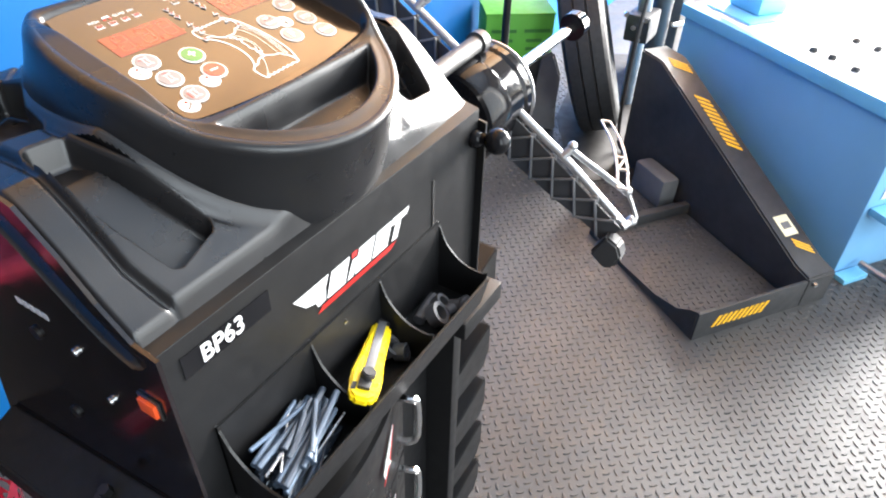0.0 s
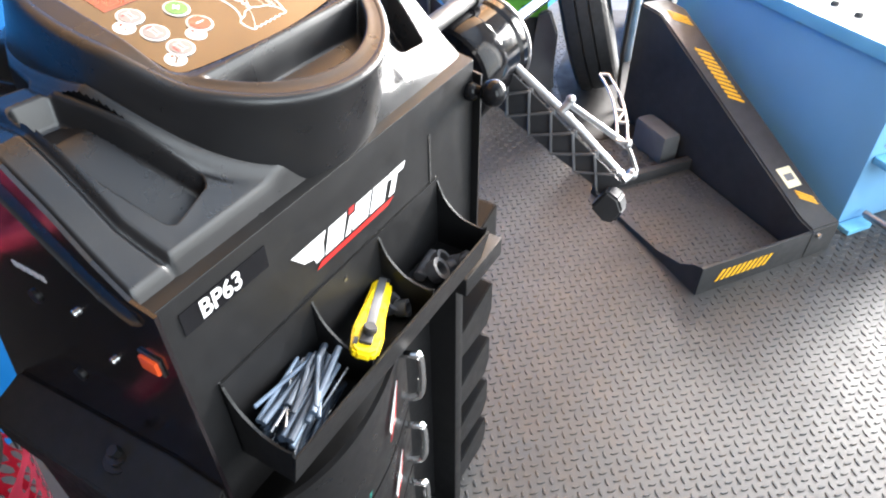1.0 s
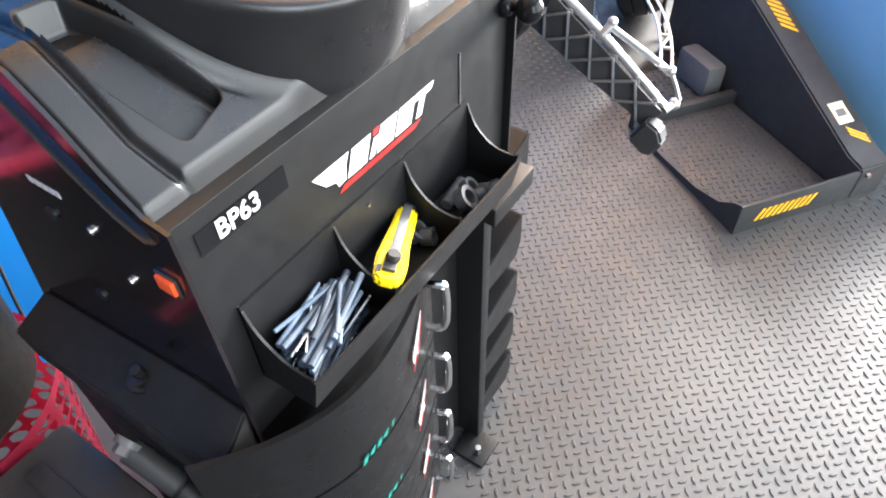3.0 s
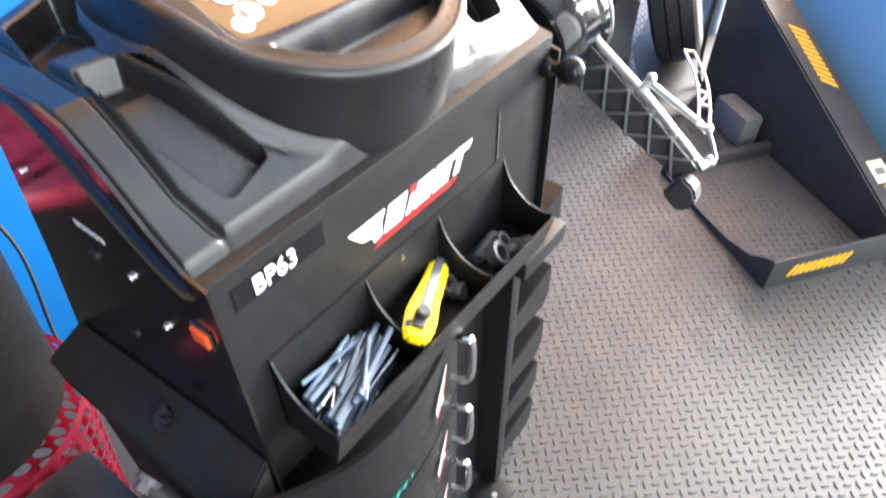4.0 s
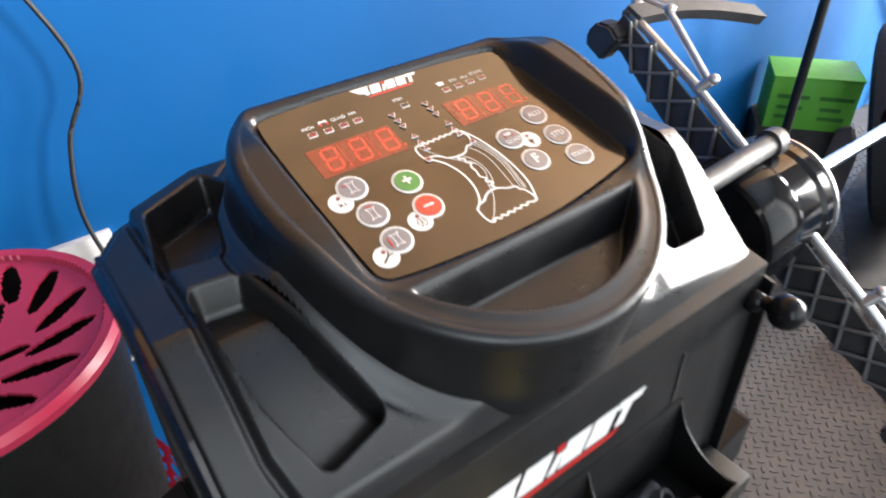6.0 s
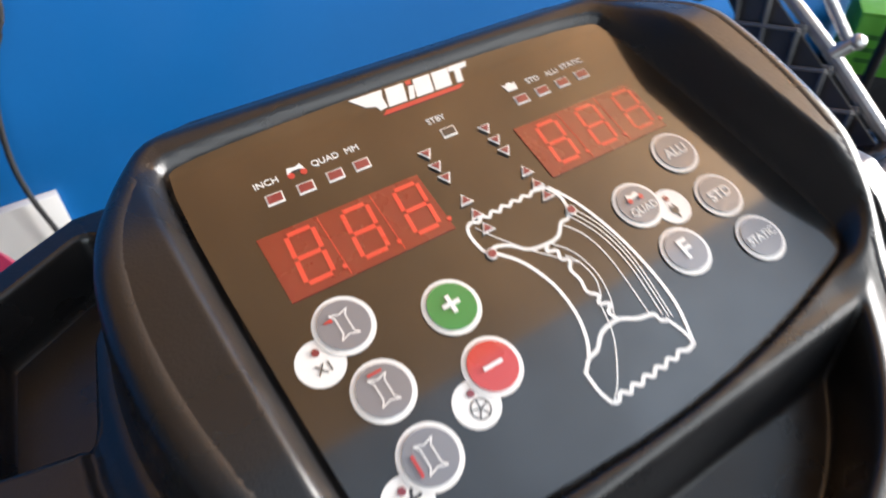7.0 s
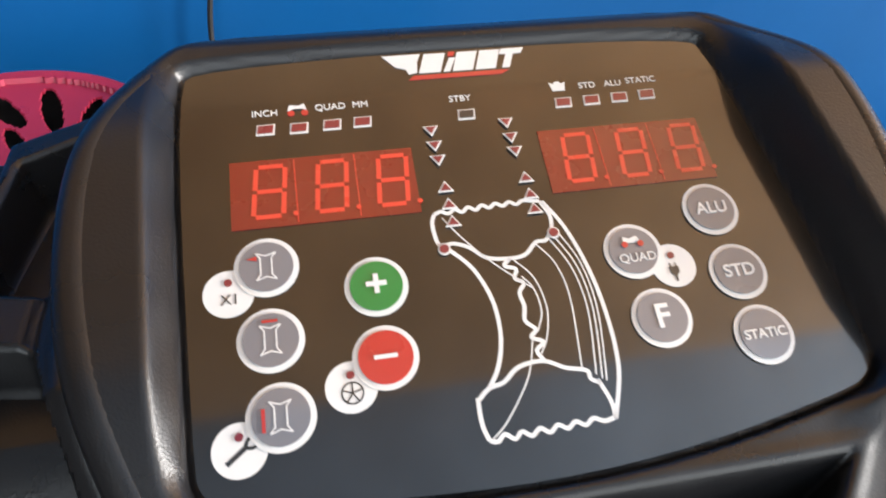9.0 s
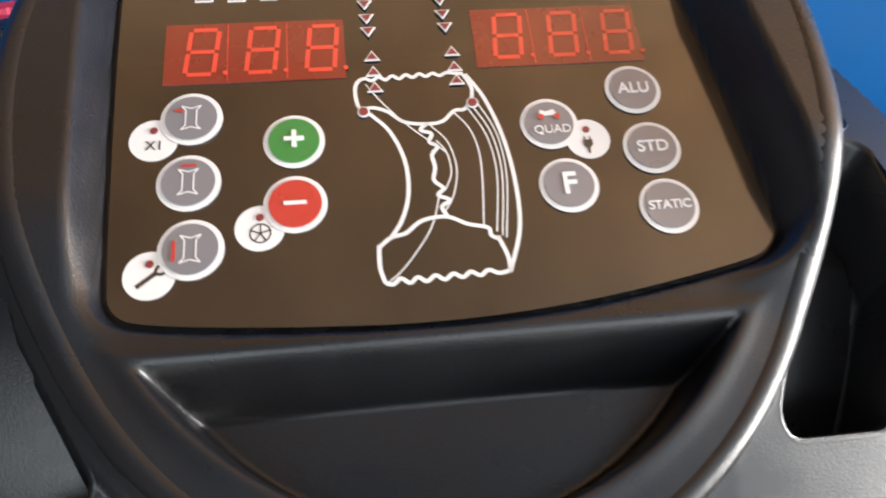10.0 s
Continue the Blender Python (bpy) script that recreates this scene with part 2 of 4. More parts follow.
# ---- wheel balancer: cover as one moulded shell ----
balancer = holder("wheel_balancer", (0.27, 0.17, 0), "black wheel balancing machine with a tilted brown-black control panel", "machine")
SLOPE = 0.31
NRM = math.sqrt(1 + SLOPE ** 2)


def panel_z(y):
    return 1.157 + SLOPE * (y - 0.101)


def sm(a, b, x):
    t = np.clip((x - a) / (b - a), 0, 1)
    return t * t * (3 - 2 * t)


def poly_sd(px, py, poly, r=0.0):
    """Signed distance to a closed outline, negative inside, rounded outwards by r."""
    d = np.full(px.shape, 1e9)
    inside = np.zeros(px.shape, bool)
    n = len(poly)
    for i in range(n):
        (ax, ay), (bx, by) = poly[i], poly[(i + 1) % n]
        ex, ey = bx - ax, by - ay
        t = np.clip(((px - ax) * ex + (py - ay) * ey) / (ex * ex + ey * ey), 0, 1)
        d = np.minimum(d, np.hypot(px - ax - t * ex, py - ay - t * ey))
        cross = ((ay > py) != (by > py)) & (px < (bx - ax) * (py - ay) / ((by - ay) or 1e-9) + ax)
        inside ^= cross
    return np.where(inside, -d, d) - r


def deck(y):
    s = np.clip((y + 0.01) / 0.14, 0, 1)
    return 1.033 + 0.112 * (s * s * (3 - 2 * s) * 0.4 + s * 0.6)


HEAD = (0.272, 0.172)


def dome(px, py, cx=0.272, cy=0.172, a=0.171, b=0.200, back=0.114):
    """Rough signed distance to an outline: half an ellipse in front, an egg cut straight at the back."""
    bb = np.where(py < cy, b, back * 1.25)
    e = np.where(py < cy, 2.0, 2.2)
    k = (np.abs((px - cx) / a) ** e + np.abs((py - cy) / bb) ** e) ** (1 / e)
    return np.maximum((k - 1) * np.minimum(a, bb), py - cy - back)


def dome_ring(a, b, back, n=240):
    out = []
    for k in range(n):
        t = k * math.tau / n
        c, s_ = math.cos(t), math.sin(t)
        e = 2.0 if s_ < 0 else 2.2
        x, y = a * math.copysign(abs(c) ** (2 / e), c), (b if s_ < 0 else back * 1.25) * math.copysign(abs(s_) ** (2 / e), s_)
        out.append((HEAD[0] + x, HEAD[1] + min(y, back)))
    return out


def shell(name, px, py, z, keep, label=""):
    ny, nx = px.shape
    idx = -np.ones((ny, nx), int)
    idx[keep] = np.arange(keep.sum())
    verts = np.stack([px[keep], py[keep], z[keep]], 1).tolist()
    j, i = np.nonzero(keep[:-1, :-1] & keep[1:, :-1] & keep[:-1, 1:] & keep[1:, 1:])
    faces = np.stack([idx[j, i], idx[j, i + 1], idx[j + 1, i + 1], idx[j + 1, i]], 1).tolist()
    me = bpy.data.meshes.new(name)
    me.from_pydata(verts, [], faces)
    me.polygons.foreach_set("use_smooth", [True] * len(faces))
    me.materials.append(M_plast)
    me.update()
    ob = new(name, me)
    ob.parent = balancer
    ob.matrix_parent_inverse = Matrix.Translation(-origin(balancer))
    if label:
        ob["label"] = label


TRAY_FL = [(0.045, 0.150), (0.067, 0.147), (0.088, 0.088), (0.109, 0.046), (0.070, 0.038), (0.054, 0.075)]
TRAY_BL = [(0.040, 0.200), (0.070, 0.194), (0.080, 0.235), (0.104, 0.276), (0.100, 0.300), (0.052, 0.272)]
TRAY_R = [(0.442, 0.050), (0.484, 0.052), (0.502, 0.110), (0.500, 0.162), (0.482, 0.168), (0.462, 0.118)]
TRAY_RB = [(0.474, 0.196), (0.500, 0.192), (0.494, 0.236), (0.458, 0.282), (0.446, 0.272)]
PANEL = [(0.139, 0.196), (0.150, 0.204), (0.270, 0.2075), (0.385, 0.204), (0.395, 0.196), (0.414, 0.040), (0.407, 0.026), (0.392, 0.021), (0.330, 0.010), (0.270, 0.006), (0.210, 0.009), (0.158, 0.014), (0.148, 0.019), (0.145, 0.030)]


def round_off(poly, times):
    """Cuts the corners of an outline again and again."""
    for _ in range(times):
        out = []
        for (ax, ay), (bx, by) in zip(poly, poly[1:] + poly[:1]):
            out += [(0.75 * ax + 0.25 * bx, 0.75 * ay + 0.25 * by), (0.25 * ax + 0.75 * bx, 0.25 * ay + 0.75 * by)]
        poly = out
    return poly


PANEL = round_off(PANEL, 2)


def side_rise(px, py):
    """The shoulders beside the panel stand higher than it."""
    qd = poly_sd(px, (py - 0.06) * NRM, PANEL, 0.002)
    return np.where(px > 0.272, 0.025, 0.014) * sm(0.0, 0.010, qd) * sm(0.105, 0.14, np.abs(px - 0.272)) * sm(0.05, 0.12, py) * sm(0.275, 0.20, py)


def fall(px):
    """The deck falls away towards the shaft side."""
    return 0.17 * np.clip(px - 0.405, 0, 1)


def deck_full(px, py):
    """Height of the deck with the flank groove and the fillet at the head's foot."""
    z = deck(py) - fall(px)
    gx = px - 0.032 - 0.25 * np.clip(0.05 - py, 0, 1)
    z = z - 0.008 * sm(0.004, -0.004, gx) - 0.007 * np.exp(-(gx / 0.003) ** 2)
    foot = dome(px, py, a=0.184, b=0.178, back=0.145)
    z = z + 0.007 * np.exp(-(np.clip(foot, 0, 1) / 0.007) ** 2)
    return z - 0.0035 * np.exp(-((foot - 0.014) / 0.0022) ** 2) * sm(0.36, 0.30, px) * sm(0.02, 0.05, py)


def grown(poly, d, seg=7):
    """An outline set outwards by d with round corners."""
    area2 = sum(a[0] * b[1] - b[0] * a[1] for a, b in zip(poly, poly[1:] + poly[:1]))
    poly = poly if area2 > 0 else poly[::-1]
    out = []
    for i, (x, y) in enumerate(poly):
        (ax, ay), (bx, by) = poly[i - 1], poly[(i + 1) % len(poly)]
        n0, n1 = math.atan2(-(x - ax), y - ay), math.atan2(-(bx - x), by - y)
        turn = (n1 - n0 + math.pi) % math.tau - math.pi
        for k in range(seg):
            t = n0 + turn * (k / (seg - 1) if turn > 0 else 0.5)
            out.append((x + d * math.cos(t), y + d * math.sin(t)))
    return out


POCKETS = ((TRAY_FL, 0.030, 0.010), (TRAY_BL, 0.036, 0.009), (TRAY_R, 0.055, 0.010), (TRAY_RB, 0.040, 0.008))


def pocket(poly, depth, r):
    """A moulded tray: rolled lip, steep wall, rounded foot, and a floor that follows the deck."""
    bm = bmesh.new()
    rings = []
    for d, mode in ((0.0050, "edge"), (0.0028, "lip"), (0.0008, "rim"), (-0.0004, "wall"), (-0.0026, "low"), (-0.0038, "foot"), (-0.0060, "floor")):
        ring = []
        for x, y in grown(poly, r + d):
            top = float(deck_full(np.array([x]), np.array([y]))[0])
            bottom = float(deck(np.array([y]))[0]) - depth - float(fall(x))
            zz = {"edge": top - 0.0012, "lip": top + 0.0004, "rim": top - 0.0006, "wall": top - 0.0030, "low": bottom + 0.005, "foot": bottom + 0.0018, "floor": bottom}[mode]
            ring.append(bm.verts.new((x, y, zz)))
        rings.append(ring)
    n = len(rings[0])
    for g, h in zip(rings, rings[1:]):
        for k in range(n):
            bm.faces.new((g[k], g[(k + 1) % n], h[(k + 1) % n], h[k]))
    bmesh.ops.remove_doubles(bm, verts=bm.verts, dist=1e-6)
    part("tool_pocket", bm, M_plast, balancer, angle=60)
    lo, hi = np.min(poly, axis=0) - r, np.max(poly, axis=0) + r
    px, py = np.meshgrid(np.arange(lo[0], hi[0], 0.0016), np.arange(lo[1], hi[1], 0.0016))
    shell("pocket_floor", px, py, deck(py) - depth - fall(px) - 0.0005, poly_sd(px, py, poly, r) < -0.0028)


def cover():
    """The deck with its pockets, then the head as a lofted wall and a top."""
    xs, ys = np.arange(-0.010, 0.5451, 0.0018), np.arange(-0.012, 0.3561, 0.0018)
    px, py = np.meshgrid(xs, ys)
    z = deck_full(px, py)
    foot = dome(px, py, a=0.184, b=0.178, back=0.145)
    free = np.ones(px.shape, bool)
    for poly, depth, r in POCKETS:
        free &= poly_sd(px, py, poly, r) > 0.0014
        pocket(poly, depth, r)
    outline = poly_sd(px, py, [(0.004, 0.016), (0.536, 0.016), (0.536, 0.16), (0.520, 0.24), (0.46, 0.325), (0.10, 0.325), (0.030, 0.287), (0.002, 0.245)], 0.006)
    z = z + (np.minimum(z, 1.012 + 0.115 * sm(0.0, 0.2, py)) - z) * sm(-0.005, 0.006, outline)
    shell("top_cover", px, py, z, (outline < 0.010) & (foot > -0.012) & free, "moulded black plastic cover with tool pockets")
    # head wall
    bm = bmesh.new()
    rings = []
    for a, b, back, mode in ((0.183, 0.172, 0.150, "low"), (0.184, 0.178, 0.145, "deck"), (0.1805, 0.183, 0.135, 0.25), (0.1775, 0.191, 0.122, 0.62), (0.1752, 0.1965, 0.117, 0.84), (0.1738, 0.1988, 0.1155, 0.91), (0.1718, 0.1995, 0.1140, 0.96), (0.1692, 0.1985, 0.1125, 0.988), (0.1660, 0.1960, 0.1105, 1.0), (0.1620, 0.1925, 0.1075, "in"), (0.1590, 0.1885, 0.1050, "under")):
        ring = []
        for x, y in dome_ring(a, b, back):
            rise = float(side_rise(np.array([x]), np.array([y]))[0])
            lo, hi = float(deck(np.array([y]))[0]) + 0.004, panel_z(y) + 0.0042 + rise - 0.014 * float(sm(0.264, 0.288, np.array([y]))[0])
            zz = {"low": lo - 0.03, "deck": lo, "in": hi - 0.0002, "under": hi - 0.005}.get(mode)
            ring.append(bm.verts.new((x, y, lo + (hi - lo) * mode if zz is None else zz)))
        rings.append(ring)
    n = len(rings[0])
    for g, h in zip(rings, rings[1:]):
        for k in range(n):
            bm.faces.new((g[k], g[(k + 1) % n], h[(k + 1) % n], h[k]))
    part("head_wall", bm, M_plast, balancer, "moulded head of the cover", angle=70)
    # head top with its crescent pocket and the seat of the panel film
    xs, ys = np.arange(0.095, 0.4481, 0.0015), np.arange(-0.040, 0.2901, 0.0015)
    px, py = np.meshgrid(xs, ys)
    sd = dome(px, py)
    z = panel_z(py) + 0.004 + side_rise(px, py) - 0.014 * sm(0.264, 0.288, py)
    pd = np.maximum(dome(px, py, 0.272, 0.172, 0.150, 0.176), py - 0.058)
    z = z + (panel_z(py) - 0.030 - z) * sm(0.0005, -0.008, pd)
    z = z + 0.0012 * np.exp(-((pd - 0.002) / 0.004) ** 2)
    qd = poly_sd(px, (py - 0.06) * NRM, PANEL, 0.003)
    z = z - 0.0055 * sm(0.002, -0.0015, qd)
    shell("head_top", px, py, z, sd < -0.0052)


cover()

# ---- control panel ----
PM = Matrix(((1, 0, 0, 0), (0, 1 / NRM, -SLOPE / NRM, 0.06), (0, SLOPE / NRM, 1 / NRM, panel_z(0.06)), (0, 0, 0, 1)))
film = part("control_panel", slab(PANEL, PM, 0.0012), M_panel, balancer, "glossy dark film panel with printed buttons", smooth=False)


def at(x, v, up=0.0013):
    return PM @ Matrix.Translation((x, v, up))


def pr(name, poly, material, up=0.0013, label="", thick=0.0003):
    return part(name, slab(poly, PM @ Matrix.Translation((0, 0, up)), thick), material, film, label, smooth=False)


def ribbon(lines, width, bm=None):
    """Flat printed strokes along polylines of the panel."""
    b = bm or bmesh.new()
    for pts in lines:
        pts = [Vector(p).to_2d() for p in pts]
        left, right = [], []
        for i, p in enumerate(pts):
            t = (pts[min(i + 1, len(pts) - 1)] - pts[max(i - 1, 0)]).normalized()
            nrm = Vector((-t.y, t.x)) * width / 2
            left.append(b.verts.new((*(p + nrm), 0)))
            right.append(b.verts.new((*(p - nrm), 0)))
        for i in range(len(pts) - 1):
            b.faces.new((left[i], right[i], right[i + 1], left[i + 1]))
    return b


def stroke(name, lines, width, material, up=0.0016, label=""):
    b = ribbon(lines, width)
    bmesh.ops.transform(b, matrix=PM @ Matrix.Translation((0, 0, up)), verts=b.verts)
    return part(name, b, material, film, label, smooth=False)


def rect(x0, y0, x1, y1, lean=0.0):
    return [(x0, y0), (x1, y0), (x1 + lean, y1), (x0 + lean, y1)]


def crest(m, w, parent, h=None, single=True):
    """A maker's mark as plain slanted blocks with a red bar under them."""
    h = h or w * 0.17
    bm = slab([(0, h), (0.265 * w, h), (0.235 * w, 0.60 * h), (0.225 * w, 0.06 * h), (0.165 * w, 0), (0.15 * w, 0.25 * h), (0.08 * w, 0.4 * h)], m, 0.0004)
    for k, (a, b, top) in enumerate(((0.235, 0.385, 0.98), (0.405, 0.450, 0.70), (0.468, 0.610, 0.98), (0.628, 0.770, 0.98))):
        slab([(a * w, 0.02 * h), (b * w, 0.02 * h), ((b + 0.055) * w, top * h), ((a + 0.055) * w, top * h)], m, 0.0004, bm)
    slab([(0.815 * w, 0.02 * h), (0.870 * w, 0.02 * h), (0.915 * w, 0.72 * h), (0.975 * w, 0.75 * h), (w, h), (0.835 * w, h), (0.815 * w, 0.74 * h), (0.862 * w, 0.72 * h)], m, 0.0004, bm)
    part("emblem", bm, M_white, parent, "white slanted emblem", smooth=False)
    bm = slab([(0.16 * w, -0.3 * h), (0.80 * w, -0.3 * h), (0.86 * w, -0.1 * h), (0.20 * w, -0.1 * h)], m, 0.0004)
    slab([(0.452 * w, 0.8 * h), (0.495 * w, 0.8 * h), (0.508 * w, h * 1.02), (0.462 * w, h * 1.02)], m, 0.0004, bm)
    part("emblem_bar", bm, M_red, parent, "red bar", smooth=False)


crest(at(0.2325, 0.1935), 0.0695, film, 0.0115)
for x, v, t in ((0.177, 0.1775, "INCH"), (0.206, 0.1785, "QUAD"), (0.2195, 0.1785, "MM"), (0.2655, 0.1775, "STBY"), (0.328, 0.1795, "STD"), (0.341, 0.1795, "ALU"), (0.3555, 0.1803, "STATIC")):
    words(t, at(x, v), 0.0047, M_white, "lettering", film)
for x, v, m in ((0.177, 0.1686, M_dred), (0.1915, 0.1682, M_dred), (0.206, 0.1686, M_dred), (0.2195, 0.1688, M_dred), (0.267, 0.1682, M_green), (0.314, 0.1705, M_dred), (0.328, 0.1707, M_dred), (0.342, 0.171, M_dred), (0.356, 0.1715, M_dred)):
    pr("lamp_frame", rect(x - 0.0043, v - 0.0028, x + 0.0037, v + 0.0028, 0.0006), M_white, label="white outline")
    pr("indicator_lamp", rect(x - 0.0036, v - 0.0020, x + 0.0030, v + 0.0020, 0.0006), m if m is M_dred else M_black, up=0.0018)
# small pictures beside the words
bm = slab(disc(0.1885, 0.1765, 0.0016, 12), at(0, 0, 0.0013), 0.0003)
slab(disc(0.1945, 0.1765, 0.0016, 12), at(0, 0, 0.0013), 0.0003, bm)
part("bike_wheel", bm, M_red, film, smooth=False)
pr("bike_body", [(0.187, 0.1775), (0.190, 0.1785), (0.193, 0.1785), (0.1955, 0.1775), (0.1945, 0.181), (0.192, 0.180), (0.188, 0.1805)], M_white, up=0.0018)
pr("block_symbol", [(0.3105, 0.1775), (0.3165, 0.1775), (0.3175, 0.1825), (0.3155, 0.1815), (0.3145, 0.1828), (0.3125, 0.1828), (0.3115, 0.1815), (0.3095, 0.1825)], M_white)

SEGS = ((0, 2, 1, 2), (1, 1, 1, 2), (1, 0, 1, 1), (0, 0, 1, 0), (0, 0, 0, 1), (0, 1, 0, 2), (0, 1, 1, 1))


def display(x0, v0, w, h):
    lens = pr("display", rect(x0, v0, x0 + w, v0 + h), M_lens, thick=0.0004, label="red display window")
    for k in range(3):
        ox, oy, dw, dh = x0 + w * (0.115 + 0.333 * k), v0 + h * 0.15, w * 0.155, h * 0.37
        for a, b, c, d in SEGS:
            p, q = Vector((a * dw, b * dh)), Vector((c * dw, d * dh))
            t = (q - p).normalized() * 0.0009
            stroke("segment", [[(ox + u.x + u.y * 0.09, oy + u.y) for u in (p + t, q - t)]], 0.0021, M_seg, up=0.0019)
        pr("decimal_point", disc(ox + dw * 1.42, oy + 0.0004, 0.0011, 12), M_seg, up=0.0019)
    for f in (0.345, 0.675):
        stroke("display_seam", [[(x0 + w * f, v0 + 0.001), (x0 + w * f, v0 + h - 0.001)]], 0.0004, M_seg, up=0.0019)


display(0.161, 0.1204, 0.078, 0.0325)
display(0.2975, 0.1228, 0.078, 0.0328)

for x, v, s in ((0.2492, 0.1602, -1), (0.2496, 0.1520, -1), (0.2500, 0.1445, -1), (0.2508, 0.1309, 1), (0.2510, 0.1225, 1), (0.2512, 0.1141, 1), (0.2842, 0.1612, -1), (0.2847, 0.1530, -1), (0.2852, 0.1455, -1), (0.2868, 0.1319, 1), (0.2870, 0.1235, 1), (0.2873, 0.1162, 1)):
    pr("arrow_frame", [(x - 0.0036, v - s * 0.0026), (x + 0.0036, v - s * 0.0026), (x, v + s * 0.0030)], M_white, up=0.0022, label="white outline")
    pr("arrow_lamp", [(x - 0.0023, v - s * 0.0019), (x + 0.0023, v - s * 0.0019), (x, v + s * 0.0017)], M_dred, up=0.0027)

WH = []
for n, pts in (("top", [(0.246, 0.1015), (0.2432, 0.1057), (0.2425, 0.1140), (0.2440, 0.1183)]), ("nose", [(0.2440, 0.1183), (0.2470, 0.1195), (0.2500, 0.1182), (0.2530, 0.1200), (0.2560, 0.1183), (0.2590, 0.1203), (0.2620, 0.1186), (0.2650, 0.1206), (0.2680, 0.1190), (0.2710, 0.1208), (0.2740, 0.1192), (0.2770, 0.1208), (0.2800, 0.1193), (0.2830, 0.1208), (0.2865, 0.1203), (0.2905, 0.1198)]),
               ("rimtop", [(0.2460, 0.1035), (0.2500, 0.1040), (0.2560, 0.1015), (0.2625, 0.0960), (0.2720, 0.0945), (0.2790, 0.0955), (0.2845, 0.1005), (0.2890, 0.1010), (0.2920, 0.1050)]), ("faceR", [(0.2905, 0.1195), (0.2935, 0.1120), (0.2925, 0.1050)]),
               ("arcR", [(0.2915, 0.1195), (0.2985, 0.1060), (0.3040, 0.0858), (0.3062, 0.0640), (0.3050, 0.0430), (0.2985, 0.0245)]), ("arcL", [(0.2480, 0.1010), (0.2560, 0.0915), (0.2612, 0.0770), (0.2615, 0.0620), (0.2580, 0.0500), (0.2530, 0.0425)]),
               ("lowrim", [(0.2480, 0.0385), (0.2530, 0.0425), (0.2590, 0.0440), (0.2660, 0.0490), (0.2760, 0.0500), (0.2840, 0.0462), (0.2920, 0.0440), (0.2930, 0.0405), (0.2965, 0.0385)]), ("lowL", [(0.2480, 0.0395), (0.2478, 0.0300), (0.2495, 0.0235)]),
               ("lowR", [(0.2955, 0.0400), (0.2985, 0.0310), (0.2985, 0.0245)]), ("tread", [(0.2495, 0.0235), (0.2525, 0.0228), (0.2555, 0.0250), (0.2590, 0.0228), (0.2620, 0.0250), (0.2655, 0.0230), (0.2690, 0.0252), (0.2725, 0.0232), (0.2760, 0.0254), (0.2795, 0.0236), (0.2830, 0.0256), (0.2865, 0.0238), (0.2900, 0.0258), (0.2940, 0.0242), (0.2985, 0.0250)]),
               ("hub", [(0.2720, 0.0945), (0.2690, 0.0915), (0.2735, 0.0895), (0.2722, 0.0855), (0.2755, 0.0830), (0.2728, 0.0790), (0.2735, 0.0730), (0.2725, 0.0670), (0.2760, 0.0630), (0.2735, 0.0600), (0.2780, 0.0575), (0.2745, 0.0545), (0.2765, 0.0500)])):
    WH.append([p for p in spline([(a, b, 0) for a, b in pts], 5)])
stroke("wheel_drawing", WH, 0.0017, M_white, label="white line drawing of a wheel section")
thin = [[(0.2470, 0.1165), (0.2540, 0.1060), (0.2650, 0.0930), (0.2790, 0.0800)], [(0.2735, 0.0935), (0.2800, 0.0850), (0.2825, 0.0720), (0.2800, 0.0600), (0.2760, 0.0530)],
        [(0.2840, 0.1000), (0.2905, 0.0900), (0.2930, 0.0740), (0.2905, 0.0450)], [(0.2905, 0.1015), (0.2970, 0.0870), (0.2990, 0.0680), (0.2955, 0.0420)], [(0.2925, 0.1030), (0.2992, 0.0880), (0.3012, 0.0680), (0.2975, 0.0400)],
        [(0.2945, 0.1050), (0.3012, 0.0890), (0.3030, 0.0680), (0.2990, 0.0390)], [(0.2740, 0.0600), (0.2690, 0.0450), (0.2580, 0.0300), (0.2510, 0.0240)], [(0.2752, 0.0860), (0.2790, 0.0800), (0.2800, 0.0700), (0.2765, 0.0620)]]
for p in thin:
    stroke("wheel_fine_line", [spline([(a, b, 0) for a, b in p], 6)], 0.0006, M_white)
for x, v in ((0.2455, 0.1016), (0.2928, 0.1036)):
    pr("marker_ring", disc(x, v, 0.0027, 20), M_white, up=0.0022)
    pr("marker_lamp", disc(x, v, 0.0020, 20), M_dred, up=0.0027)


def button(x, v, core, text="", ring=0.0127, size=0.009):
    pr("button_ring", disc(x, v, ring), M_white, up=0.0018, label="white ring")
    pr("button", disc(x, v, ring * 0.83), core, up=0.0023, thick=0.0006)
    if text:
        words(text, at(x, v, 0.0032), size, M_white, "lettering", film, bold=size * 0.02)


def small(x, v):
    pr("side_button", disc(x, v, 0.0098), M_white, up=0.0014, label="white round key")
    pr("key_lamp", disc(x, v + 0.0045, 0.0016, 16), M_dred, up=0.0019)


